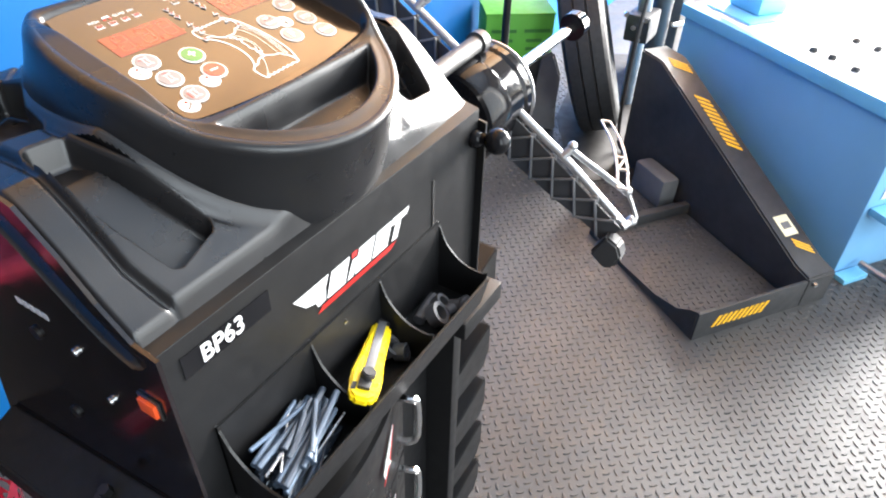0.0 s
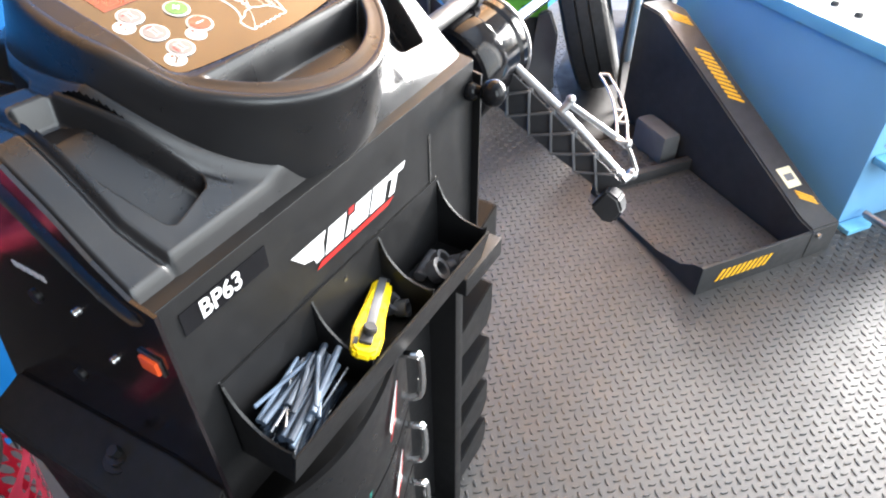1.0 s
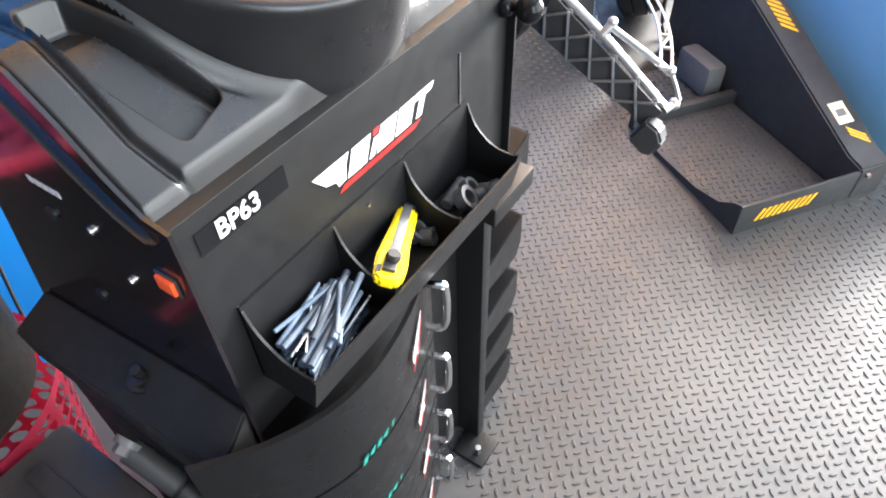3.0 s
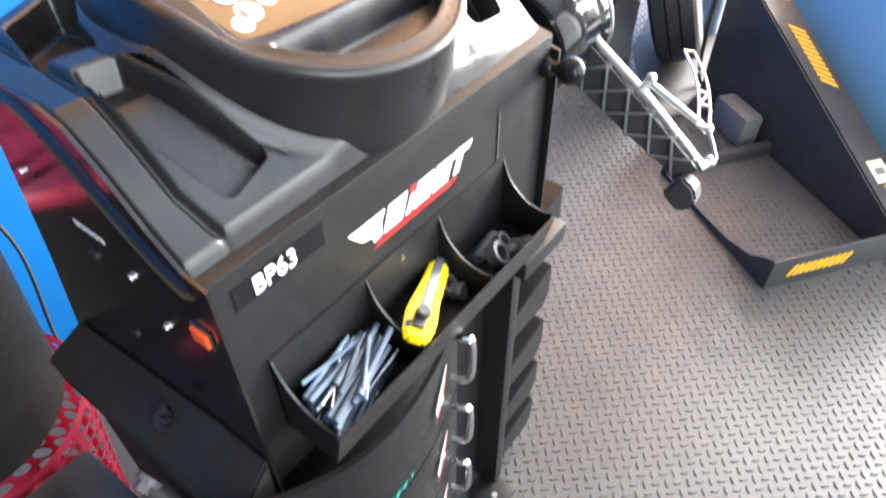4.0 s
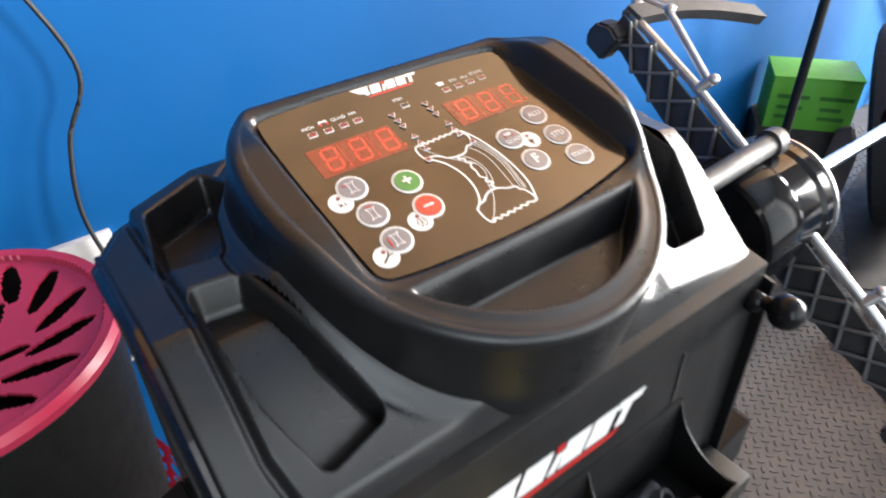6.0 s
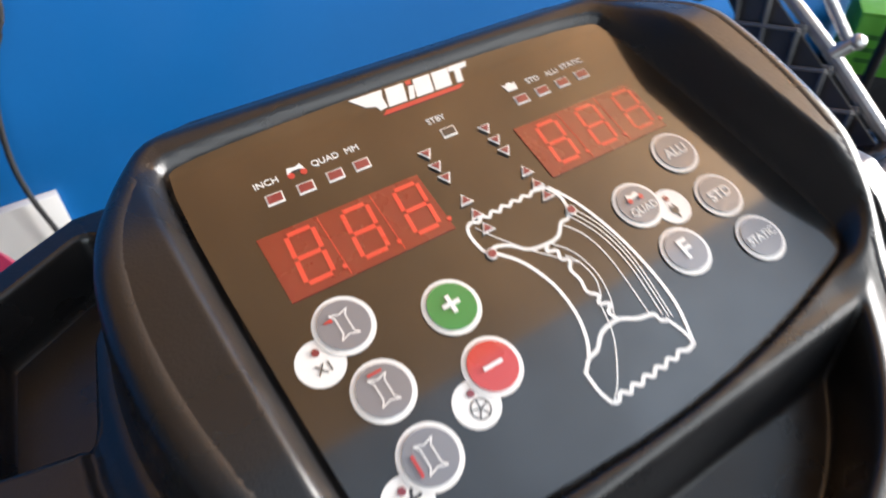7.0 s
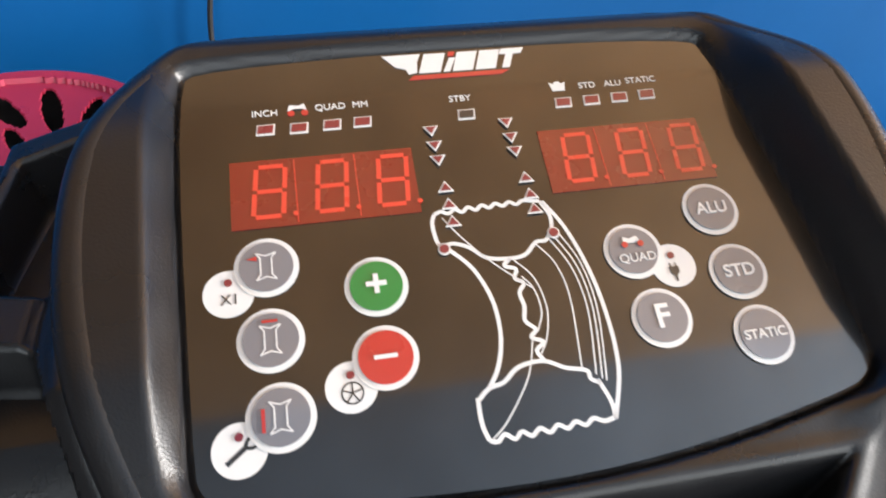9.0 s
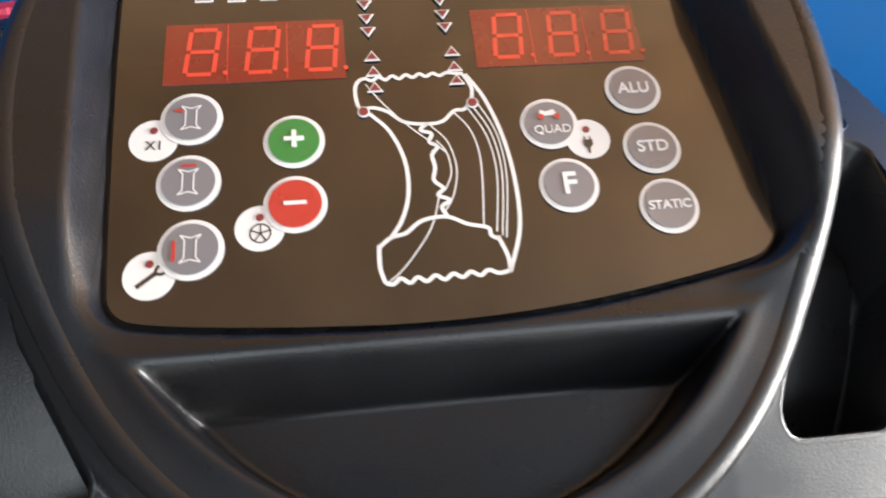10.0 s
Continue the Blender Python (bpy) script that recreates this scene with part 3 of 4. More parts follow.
for x, v in ((0.159, 0.0932), (0.161, 0.0335), (0.202, 0.0503), (0.3408, 0.0827)):
    small(x, v)
for n, (x, v) in enumerate(((0.174, 0.1026), (0.174, 0.0722), (0.176, 0.0429))):
    button(x, v, M_grey)
    stroke("rim_symbol", [[(x - 0.0040, v + 0.0058), (x - 0.0022, v + 0.0036), (x - 0.0022, v - 0.0036), (x - 0.0040, v - 0.0058)], [(x + 0.0040, v + 0.0058), (x + 0.0022, v + 0.0036), (x + 0.0022, v - 0.0036), (x + 0.0040, v - 0.0058)],
                          [(x - 0.0040, v + 0.0058), (x, v + 0.0045), (x + 0.0040, v + 0.0058)], [(x - 0.0040, v - 0.0058), (x, v - 0.0045), (x + 0.0040, v - 0.0058)]], 0.0006, M_white, up=0.0032)
    if n == 0:
        pr("red_mark", [(x - 0.0075, v + 0.0035), (x - 0.0035, v + 0.0025), (x - 0.0035, v + 0.0045)], M_red, up=0.0032)
    elif n == 1:
        pr("red_mark", rect(x - 0.0030, v + 0.0068, x + 0.0030, v + 0.0078), M_red, up=0.0032)
    else:
        pr("red_mark", rect(x - 0.0068, v - 0.0050, x - 0.0055, v + 0.0035), M_red, up=0.0032)
button(0.216, 0.0890, M_green, "+", size=0.016)
button(0.216, 0.0597, M_red)
pr("minus_sign", rect(0.2115, 0.0590, 0.2205, 0.0606), M_white, up=0.0032)
button(0.325, 0.0911, M_grey)
words("QUAD", at(0.3258, 0.0875, 0.0032), 0.0056, M_white, "lettering", film)
pr("bike_body", [(0.3210, 0.0945), (0.3290, 0.0945), (0.3275, 0.0975), (0.3240, 0.0965), (0.3215, 0.0975)], M_white, up=0.0032)
pr("bike_wheel", disc(0.3215, 0.0937, 0.0014, 12), M_red, up=0.0036)
pr("bike_wheel", disc(0.3285, 0.0937, 0.0014, 12), M_red, up=0.0036)
button(0.3285, 0.0607, M_grey, "F", size=0.014)
button(0.366, 0.1068, M_grey, "ALU", size=0.0078)
button(0.368, 0.0764, M_grey, "STD", size=0.0078)
button(0.369, 0.0482, M_grey, "STATIC", size=0.0056)
words("X1", at(0.1595, 0.0905, 0.0018), 0.006, M_black, "lettering", film)
bm = ribbon([[(0.1565, 0.0290), (0.1630, 0.0340)]], 0.0018)
bm = ribbon([spline([(0.1630, 0.0340, 0), (0.1640, 0.0368, 0), (0.1665, 0.0375, 0)], 4), spline([(0.1630, 0.0340, 0), (0.1660, 0.0338, 0), (0.1675, 0.0358, 0)], 4)], 0.0013, bm)
bmesh.ops.transform(bm, matrix=PM @ Matrix.Translation((0, 0, 0.0018)), verts=bm.verts)
part("spanner_symbol", bm, M_black, film, smooth=False)
ringpts = [(0.2022 + 0.0040 * math.cos(a * math.tau / 20), 0.0480 + 0.0040 * math.sin(a * math.tau / 20)) for a in range(21)]
spokes = [[(0.2022, 0.0480), (0.2022 + 0.0038 * math.cos(a), 0.0480 + 0.0038 * math.sin(a))] for a in (0.3, 1.55, 2.8, 4.1, 5.3)]
stroke("spoked_wheel_symbol", [ringpts] + spokes, 0.0006, M_black, up=0.0019)
pr("plug_symbol", [(0.3385, 0.0820), (0.3425, 0.0820), (0.3425, 0.0795), (0.3410, 0.0778), (0.3408, 0.0755), (0.3402, 0.0755), (0.3400, 0.0778), (0.3385, 0.0795)], M_black, up=0.0019)
stroke("plug_pins", [[(0.3393, 0.0820), (0.3393, 0.0838)], [(0.3417, 0.0820), (0.3417, 0.0838)]], 0.0006, M_black, up=0.0019)

# ---- balancer: sheet-metal body ----
XF = Matrix(((0, 0, 1, 0), (1, 0, 0, 0), (0, 1, 0, 0), (0, 0, 0, 1)))  # outline in y, z, thickness along x
YF = Matrix(((1, 0, 0, 0), (0, 0, -1, 0), (0, 1, 0, 0), (0, 0, 0, 1)))  # outline in x, z, thickness along -y


def side_plate(x, drop=0.0):
    return slab([(-0.016, 1.030), (0.012, 1.035), (0.045, 1.062), (0.076, 1.096), (0.115, 1.130), (0.150, 1.138), (0.250, 1.140), (0.262, 1.120), (0.330, 0.875), (0.392, 0.700), (-0.016, 0.700)], Matrix.Translation((x, 0, -drop)) @ XF, 0.004)


part("side_panel", side_plate(-0.004), M_side, balancer, "glossy black steel end panel", smooth=False)
part("side_panel", side_plate(0.541, 0.026), M_steel, balancer, smooth=False)
bm = box((0.0, -0.004, 0.70), (0.541, 0.0, 1.023), 0.001)
slab([(-0.0035, 1.0235), (0.024, 1.029), (0.024, 1.026), (0.0, 1.021)], XF, 0.541, bm)
part("front_panel", bm, M_steel, balancer, "black powder-coated steel front", smooth=False)
part("front_joint", box((0.4230, -0.0055, 0.898), (0.4265, -0.0042, 0.970)), M_black, balancer, smooth=False)
bm = slab([(0.014, 0.33), (0.26, 1.10), (0.262, 1.106), (0.38, 0.70), (0.02, 0.70)][1:4] + [(0.376, 0.70), (0.256, 1.10)], XF, 0.541)
part("back_panel", bm, M_steel, balancer, smooth=False)
part("lower_cabinet", box((0.010, 0.020, 0.03), (0.452, 0.36, 0.698), 0.004), M_steel, balancer)
part("model_plate", box((0.022, -0.0052, 0.978), (0.128, -0.0042, 1.004)), M_gloss, balancer, smooth=False)
words("BP63", Matrix.Translation((0.068, -0.0056, 0.9905)) @ YF @ pose(0, 0, 0, 0, 0, 0), 0.0285, M_white, "model_lettering", balancer, squeeze=0.88, bold=0.0005)
crest(Matrix.Translation((0.157, -0.0046, 0.931)) @ YF, 0.212, balancer, 0.032)
# end panel fittings
for y, z, r in ((0.049, 1.022, 0.0048), (0.114, 0.969, 0.0048), (0.086, 0.918, 0.0048), (0.258, 1.026, 0.004)):
    part("screw", cyl((-0.004, y, z), (-0.0075, y, z), r, seg=12, bevel=0.001), M_chrome, balancer)
for y, z in ((0.180, 0.958), (0.180, 0.838)):
    part("plug_cap", cyl((-0.004, y, z), (-0.007, y, z), 0.008, seg=16), M_steel, balancer)
bm = box((-0.010, 0.004, 0.950), (-0.004, 0.026, 0.967), 0.002)
part("rocker_switch", bm, M_orange, balancer, "orange-red rocker switch")
part("switch_bezel", box((-0.0065, 0.001, 0.947), (-0.004, 0.029, 0.970), 0.001), M_black, balancer)
for k in range(5):
    part("side_emblem", box((-0.0046, 0.141 + 0.0102 * k, 0.994), (-0.0041, 0.1485 + 0.0102 * k, 1.0015)), M_white, balancer, "small white mark", smooth=False)
# cover for the foot of the end panel: sloping box with two bolts
bm = bmesh.new()
ends = []
for y, zi, zo, xo, zb in ((-0.014, 0.772, 0.722, -0.055, 0.650), (0.06, 0.774, 0.724, -0.062, 0.645), (0.37, 0.725, 0.700, -0.062, 0.640)):
    ends.append([bm.verts.new(p) for p in ((-0.0045, y, zi), (xo, y, zo), (xo + 0.004, y, zb), (-0.0045, y, zb))])
for g, h in zip(ends, ends[1:]):
    for k in range(4):
        bm.faces.new((g[k], g[(k + 1) % 4], h[(k + 1) % 4], h[k]))
bm.faces.new(ends[0])
bm.faces.new(ends[-1][::-1])
bmesh.ops.recalc_face_normals(bm, faces=bm.faces)
bmesh.ops.bevel(bm, geom=bm.edges[:], offset=0.003, segments=2, affect="EDGES")
part("foot_housing", bm, M_matte, balancer, "folded black steel box under the end panel")
bolt1 = cyl((-0.026, 0.135, 0.742), (-0.031, 0.135, 0.762), 0.007, seg=6)
cyl((-0.026, 0.135, 0.742), (-0.0285, 0.135, 0.750), 0.0125, seg=20, bm=bolt1)
cyl((-0.026, 0.135, 0.738), (-0.0265, 0.135, 0.7425), 0.020, seg=24, bm=bolt1)
part("bolt", bolt1, M_steel, balancer)
bolt2 = cyl((-0.078, 0.15, 0.652), (-0.092, 0.148, 0.648), 0.012, seg=6)
cyl((-0.074, 0.15, 0.653), (-0.082, 0.149, 0.651), 0.017, seg=20, bm=bolt2)
part("bolt", bolt2, M_lat, balancer)
part("pedal_link", tube([(-0.080, 0.150, 0.640), (-0.072, 0.085, 0.600), (-0.066, 0.02, 0.555)], 0.017, 12), M_haze_dust, balancer, "dark link rod below the folded box")
part("link_collar", cyl((-0.072, 0.085, 0.600), (-0.069, 0.055, 0.580), 0.024, seg=18, bevel=0.003), M_steel, balancer)

part("pedestal", box((-0.050, 0.03, 0.0), (0.008, 0.34, 0.648), 0.006), M_matte, balancer, "black steel pedestal below the folded box")

# ---- balancer: weight tray, doors, side bins ----
TX0, TX1, TYF, TZB, TZF, TFL = 0.035, 0.440, -0.086, 0.897, 0.834, 0.785


def tray_cheek(x):
    """A divider whose upper edge dips in a curve from the back to the front wall."""
    top = spline([(0.0, TZB, 0), (-0.006, TZB - 0.002, 0), (-0.020, 0.864, 0), (-0.046, 0.842, 0), (-0.074, 0.837, 0), (TYF, 0.841, 0)], 4)
    return slab([(p.x, p.y) for p in top] + [(TYF + 0.012, TFL), (0.0, TFL)], Matrix.Translation((x, 0, 0)) @ XF, 0.003)


tray = part("weight_tray", slab([(0, TFL), (TYF + 0.012, TFL), (TYF, TZF), (TYF - 0.003, TZF), (TYF + 0.008, TFL - 0.003), (0, TFL - 0.003)], Matrix.Translation((TX0, 0, 0)) @ XF, TX1 - TX0), M_steel, balancer, "open black steel tray with three bays", smooth=False)
for x in (TX0, 0.170, 0.298, TX1 - 0.003):
    part("divider", tray_cheek(x), M_steel, tray, smooth=False)
part("back_plate", box((TX0, -0.0075, TFL), (TX1, -0.0045, TZB)), M_steel, tray, smooth=False)
part("fixing_hole", cyl((0.231, -0.0076, 0.878), (0.231, -0.0082, 0.878), 0.004, seg=12), M_black, tray)


def arc_door(z0, z1):
    """A door bowed in plan."""
    line = spline([(-0.080, 0.000, 0), (-0.02, -0.046, 0), (0.05, -0.078, 0), (0.12, -0.086, 0), (0.20, -0.074, 0), (0.285, -0.046, 0)], 8)
    bm = bmesh.new()
    rows = [[bm.verts.new((p.x + dx, p.y + dy, z)) for p in line] for z, dx, dy in ((z0, 0, 0), (z1, 0, 0), (z1, 0.003, 0.007), (z0, 0.003, 0.007))]
    for a in range(4):
        g, h = rows[a], rows[(a + 1) % 4]
        for i in range(len(line) - 1):
            bm.faces.new((g[i], g[i + 1], h[i + 1], h[i]))
    bm.faces.new([r[0] for r in rows])
    bm.faces.new([r[-1] for r in rows][::-1])
    return bm


for k in range(4):
    z1 = 0.750 - 0.158 * k
    d = part("door", arc_door(z1 - 0.152, z1), M_door, balancer, "bowed black door")
    hx, hy = 0.262, -0.052
    out = Vector((0.35, -0.94, 0))
    pts = [Vector((hx, hy, z1 - 0.012)), Vector((hx, hy, z1 - 0.010)) + out * 0.018, Vector((hx + 0.004, hy, z1 - 0.020)) + out * 0.026, Vector((hx + 0.004, hy, z1 - 0.086)) + out * 0.026, Vector((hx, hy, z1 - 0.100)) + out * 0.018, Vector((hx, hy, z1 - 0.102))]
    part("handle", tube(spline(pts, 6), 0.0056, 10), M_chrome, d, "chrome bow handle")
    em = Matrix.Translation((0.198, -0.0785, z1 - 0.090)) @ pose(0, 0, 0, 90, 0, 18) @ pose(0, 0, 0, 0, 0, 58)
    part("door_mark", slab([(-0.012, 0), (0.02, -0.010), (0.075, 0.004), (0.03, 0.0)], em, 0.0012), M_red, d, "red mark", smooth=False)
    part("door_mark", slab([(0.0, 0.004), (0.030, 0.002), (0.075, 0.006), (0.03, 0.012), (0.01, 0.014)], em, 0.0012), M_white, d, "white mark", smooth=False)
    # teal reflection in the glossy door, painted on as small slanted plates
    for q in range(6):
        x0 = 0.070 + 0.014 * q
        part("teal_glint", slab([(x0, z1 - 0.150 + 0.004 * (q % 2)), (x0 + 0.008, z1 - 0.150), (x0 + 0.013, z1 - 0.137), (x0 + 0.004, z1 - 0.139)], Matrix.Translation((0, -0.0862 + 0.00008 * (q - 1) ** 3, 0)) @ YF, 0.0012), M_teal_glint, d, "teal reflection painted on as a mark", smooth=False)

part("corner_post", box((0.452, -0.030, 0.004), (0.476, 0.36, 0.742), 0.003), M_steel, balancer, "tall black steel side plate")
part("post_head", box((0.420, -0.066, 0.712), (0.535, -0.006, 0.746), 0.004), M_steel, balancer)
for k, z in enumerate((0.70, 0.52, 0.37, 0.235, 0.10)):
    bm = slab([(0.476, z), (0.612, z + 0.040), (0.616, z + 0.038), (0.618, z - 0.030), (0.600, z - 0.062), (0.476, z - 0.060)], Matrix.Translation((0, 0.33, 0)) @ YF, 0.345, bevel=0.002)
    part("side_bin", bm, M_steel, balancer, "open black bin", smooth=False)
part("floor_foot", box((0.395, -0.075, 0.0), (0.470, 0.0, 0.012), 0.003), M_steel, balancer)
part("anchor_bolt", cyl((0.42, -0.05, 0.012), (0.42, -0.05, 0.035), 0.007, seg=6), M_alu, balancer)

# ---- balancer: shaft and handles ----
AX = Vector((0, 0.195, 0.840))


def axp(x, dy=0.0, dz=0.0):
    return Vector((x, AX.y + dy, AX.z + dz))


part("shaft_housing", cyl(axp(0.50), axp(0.784), 0.050, seg=32), M_steel, balancer)
part("shaft", cyl(axp(0.76), axp(1.40), 0.0125, seg=24), M_chrome, balancer, "polished steel shaft")
bm = cyl(axp(1.385), axp(1.43), 0.034, seg=28, bevel=0.006)
part("shaft_cap", bm, M_gloss, balancer, "round black end cap")
bm = cyl(axp(0.59, -0.02, 0.122), axp(0.905, 0.0, 0.118), 0.0165, seg=20, bevel=0.002)
cyl(axp(0.885, 0.0, 0.118), axp(0.915, 0.0, 0.118), 0.022, seg=20, bm=bm, bevel=0.004)
part("gauge_bar", bm, M_haze_dust, balancer, "dark grey gauge bar")
bm = cyl((0.528, 0.006, 0.985), (0.531, -0.034, 0.988), 0.008, seg=16)
ball((0.531, -0.040, 0.988), 0.0185, bm)
part("ball_knob", bm, M_gloss, balancer, "shiny black ball knob")
part("knob_collar", ball((0.528, -0.007, 0.984), 0.0135), M_gloss, balancer)
part("side_slot", box((0.5455, 0.03, 0.90), (0.5465, 0.05, 1.0)), M_black, balancer, smooth=False)

# ---- wheel clamp on the shaft ----
clamp = holder("wheel_clamp", (0.86, AX.y, AX.z), "two-armed wheel clamp with a gloss black drum on the balancer shaft", "clamp")
bm = bmesh.new()
prof = [(x - 0.065, r * 1.06) for x, r in ((0.850, 0.020), (0.850, 0.088), (0.854, 0.094), (0.862, 0.097), (0.925, 0.097), (0.935, 0.093), (0.985, 0.093), (0.995, 0.097), (1.012, 0.097), (1.016, 0.093), (1.016, 0.020))]
seg = 48
rings = [[bm.verts.new(axp(x, r * math.cos(k * math.tau / seg), r * math.sin(k * math.tau / seg))) for k in range(seg)] for x, r in prof]
for a in range(len(prof) - 1):
    for k in range(seg):
        bm.faces.new((rings[a][k], rings[a][(k + 1) % seg], rings[a + 1][(k + 1) % seg], rings[a + 1][k]))
part("drum", bm, M_gloss, clamp, "gloss black drum", angle=22)
bm = cyl(axp(0.9512), axp(0.961), 0.105, seg=48, bevel=0.003)
part("drum_rim", bm, M_alu, clamp, "bare metal rim")


def arm(sign):
    """One lattice arm with its rail, strut, jaw and scale, reaching out from the shaft."""
    u = Vector((0, -0.325, -0.212)).normalized() * sign
    v = Vector((0, 0.546, -0.838))
    x0 = 0.90

    def p(s, w, dx=0.0):
        return axp(x0 + dx) + u * s + v * w

    a = part("arm", tube([p(0.07, -0.046, 0.012), p(0.22, -0.046, 0.012), p(0.385, -0.034, 0.012)], 0.0085, 10), M_alu, clamp, "bare aluminium rail")
    ends = [(0.075, 0.038), (0.15, 0.036), (0.25, 0.028), (0.345, 0.015)]
    low = lambda s: float(np.interp(s, [e[0] for e in ends], [e[1] for e in ends]))
    lat = tube([p(q, w) for q, w in ends] + [p(0.385, 0.02)], 0.0045, 6)
    for k in range(5):
        s0, s1 = 0.075 + 0.058 * k, 0.075 + 0.058 * (k + 1)
        for x_, r_ in ((0.0, 0.0038), (-0.012, 0.003)):
            tube([p(s0, -0.044, x_), p(s1, low(s1), x_)], r_, 6, lat)
            tube([p(s0, low(s0), x_), p(s1, -0.042, x_)], r_, 6, lat)
        tube([p(s1, low(s1)), p(s1, -0.042)], 0.003, 6, lat)
    part("lattice", lat, M_lat, a, "grey ribbed lattice")
    web = [(0.075, -0.044), (0.385, -0.036), (0.385, 0.018)] + [e for e in ends[::-1]]
    WM = Matrix(((0, 0, 1, x0 - 0.008), (u.y, v.y, 0, AX.y), (u.z, v.z, 0, AX.z), (0, 0, 0, 1)))
    part("web", slab(web, WM, 0.003), M_web, a, "dark grey web between the ribs", smooth=False)
    part("strut", tube([p(0.205, -0.064, 0.02), p(0.335, -0.080, 0.028)], 0.0065, 10), M_alu, a)
    j = cyl(p(0.205, -0.046, 0.01), p(0.205, -0.066, 0.022), 0.009, seg=14)
    ball(p(0.203, -0.070, 0.024), 0.010, j, 12)
    part("strut_pivot", j, M_alu, a)
    j = ball(p(0.340, -0.082, 0.030), 0.010, None, 12)
    ball(p(0.392, -0.040, 0.03), 0.012, j, 12)
    cyl(p(0.385, -0.034, 0.0), p(0.392, -0.040, 0.03), 0.008, seg=12, bm=j)
    tube([p(0.340, -0.082, 0.030), p(0.365, -0.070, 0.03), p(0.392, -0.060, 0.02)], 0.004, 6, j)
    part("thumb_screw", j, M_alu, a)
    off = u * (0.395 if sign > 0 else 0.372) + v * 0.014
    JM = Matrix(((0, 0, 1, x0 - 0.012), (u.y, v.y, 0, AX.y + off.y), (u.z, v.z, 0, AX.z + off.z), (0, 0, 0, 1)))
    jaw = slab([(-0.020, -0.030), (0.010, -0.034), (0.034, -0.018), (0.040, 0.014), (0.026, 0.032), (-0.016, 0.028)], JM @ Matrix.Translation((0, 0, -0.022)), 0.036, bevel=0.005)
    part("jaw", jaw, M_haze_dust, a, "dark grey plastic jaw")
    plate = slab([(-0.010, -0.018), (0.016, -0.022), (0.030, -0.010), (0.032, 0.010), (0.018, 0.022), (-0.008, 0.016)], JM @ Matrix.Translation((0, 0, 0.0145)), 0.003)
    part("jaw_plate", plate, M_alu, a, "worn plate", smooth=False)
    for q in (-0.006, 0.012):
        part("jaw_screw", cyl(JM @ Vector((0.012, q, 0.017)), JM @ Vector((0.012, q, 0.020)), 0.0035, seg=10), M_alu, a)
    # curved slotted scale standing off the strut
    pts = spline([p(0.385, -0.050, 0.0), p(0.372, -0.056, 0.08), p(0.345, -0.062, 0.16), p(0.300, -0.068, 0.25)], 6) if sign < 0 else spline([p(0.334, -0.089, 0.020), p(0.308, -0.072, 0.103), p(0.272, -0.049, 0.19), p(0.226, -0.020, 0.268)], 6)
    side = Vector((0.006, -0.019, 0.0)) if sign > 0 else Vector((0.005, 0, 0)) - u * 0.019
    if sign > 0:
        pts = [q - side * 0.8 for q in pts]
    wide = 0.0030 if sign > 0 else 0.006
    s = tube(pts, wide, 6)
    tube([q + side for q in pts], wide, 6, s)
    for k in (0, 5, 8, len(pts) - 1):
        tube([pts[k], pts[k] + side], 0.0035, 6, s)
    tube([pts[5], pts[8] + side], 0.003, 6, s)
    if sign < 0:
        s = bmesh.new()
        rows_ = []
        for q in pts:
            rows_.append([s.verts.new(q + side * f + v * g) for f, g in ((-0.3, 0.0), (1.3, 0.0), (1.3, 0.022), (1.0, 0.022), (1.0, 0.008), (0.0, 0.008), (0.0, 0.022), (-0.3, 0.022))])
        for g, h in zip(rows_, rows_[1:]):
            for k in range(8):
                s.faces.new((g[k], g[(k + 1) % 8], h[(k + 1) % 8], h[k]))
        s.faces.new(rows_[0])
        s.faces.new(rows_[-1][::-1])
    part("curved_scale", s, M_alu if sign > 0 else M_web, a, "curved slotted scale" if sign > 0 else "dark curved channel")


arm(1)
arm(-1)

# ---- things in the tray ----
rng = random.Random(4)
for k in range(84):
    thin_rod = k % 4 == 0
    ln = rng.uniform(0.07, 0.105)
    r = rng.uniform(0.0011, 0.0016) if thin_rod else rng.uniform(0.0026, 0.0046)
    lay = k // 14
    c = Vector((rng.uniform(0.070, 0.118), rng.uniform(-0.068, -0.016), TFL + 0.006 + 0.0105 * lay + rng.uniform(0, 0.003)))
    ang = rng.gauss(math.radians(20), 0.17)
    d = Vector((math.cos(ang), math.sin(ang), rng.uniform(-0.10, 0.06)))
    d.normalize()
    p, q = c - d * ln / 2, c + d * ln / 2
    for e in (p, q):
        e.x, e.y, e.z = min(max(e.x, 0.043), 0.163), min(max(e.y, -0.0765), -0.012), max(e.z, TFL + r)
    bm = cyl(p, q, r, r * (0.55 if rng.random() < 0.3 else 1), seg=10, bevel=min(0.0006, r * 0.3))
    thing("rod", bm, M_rodw if thin_rod else M_rod, "thin bright steel rod lying in the tray" if thin_rod else "blued steel rod lying in the tray bundle", "rod", "rods in the tray")

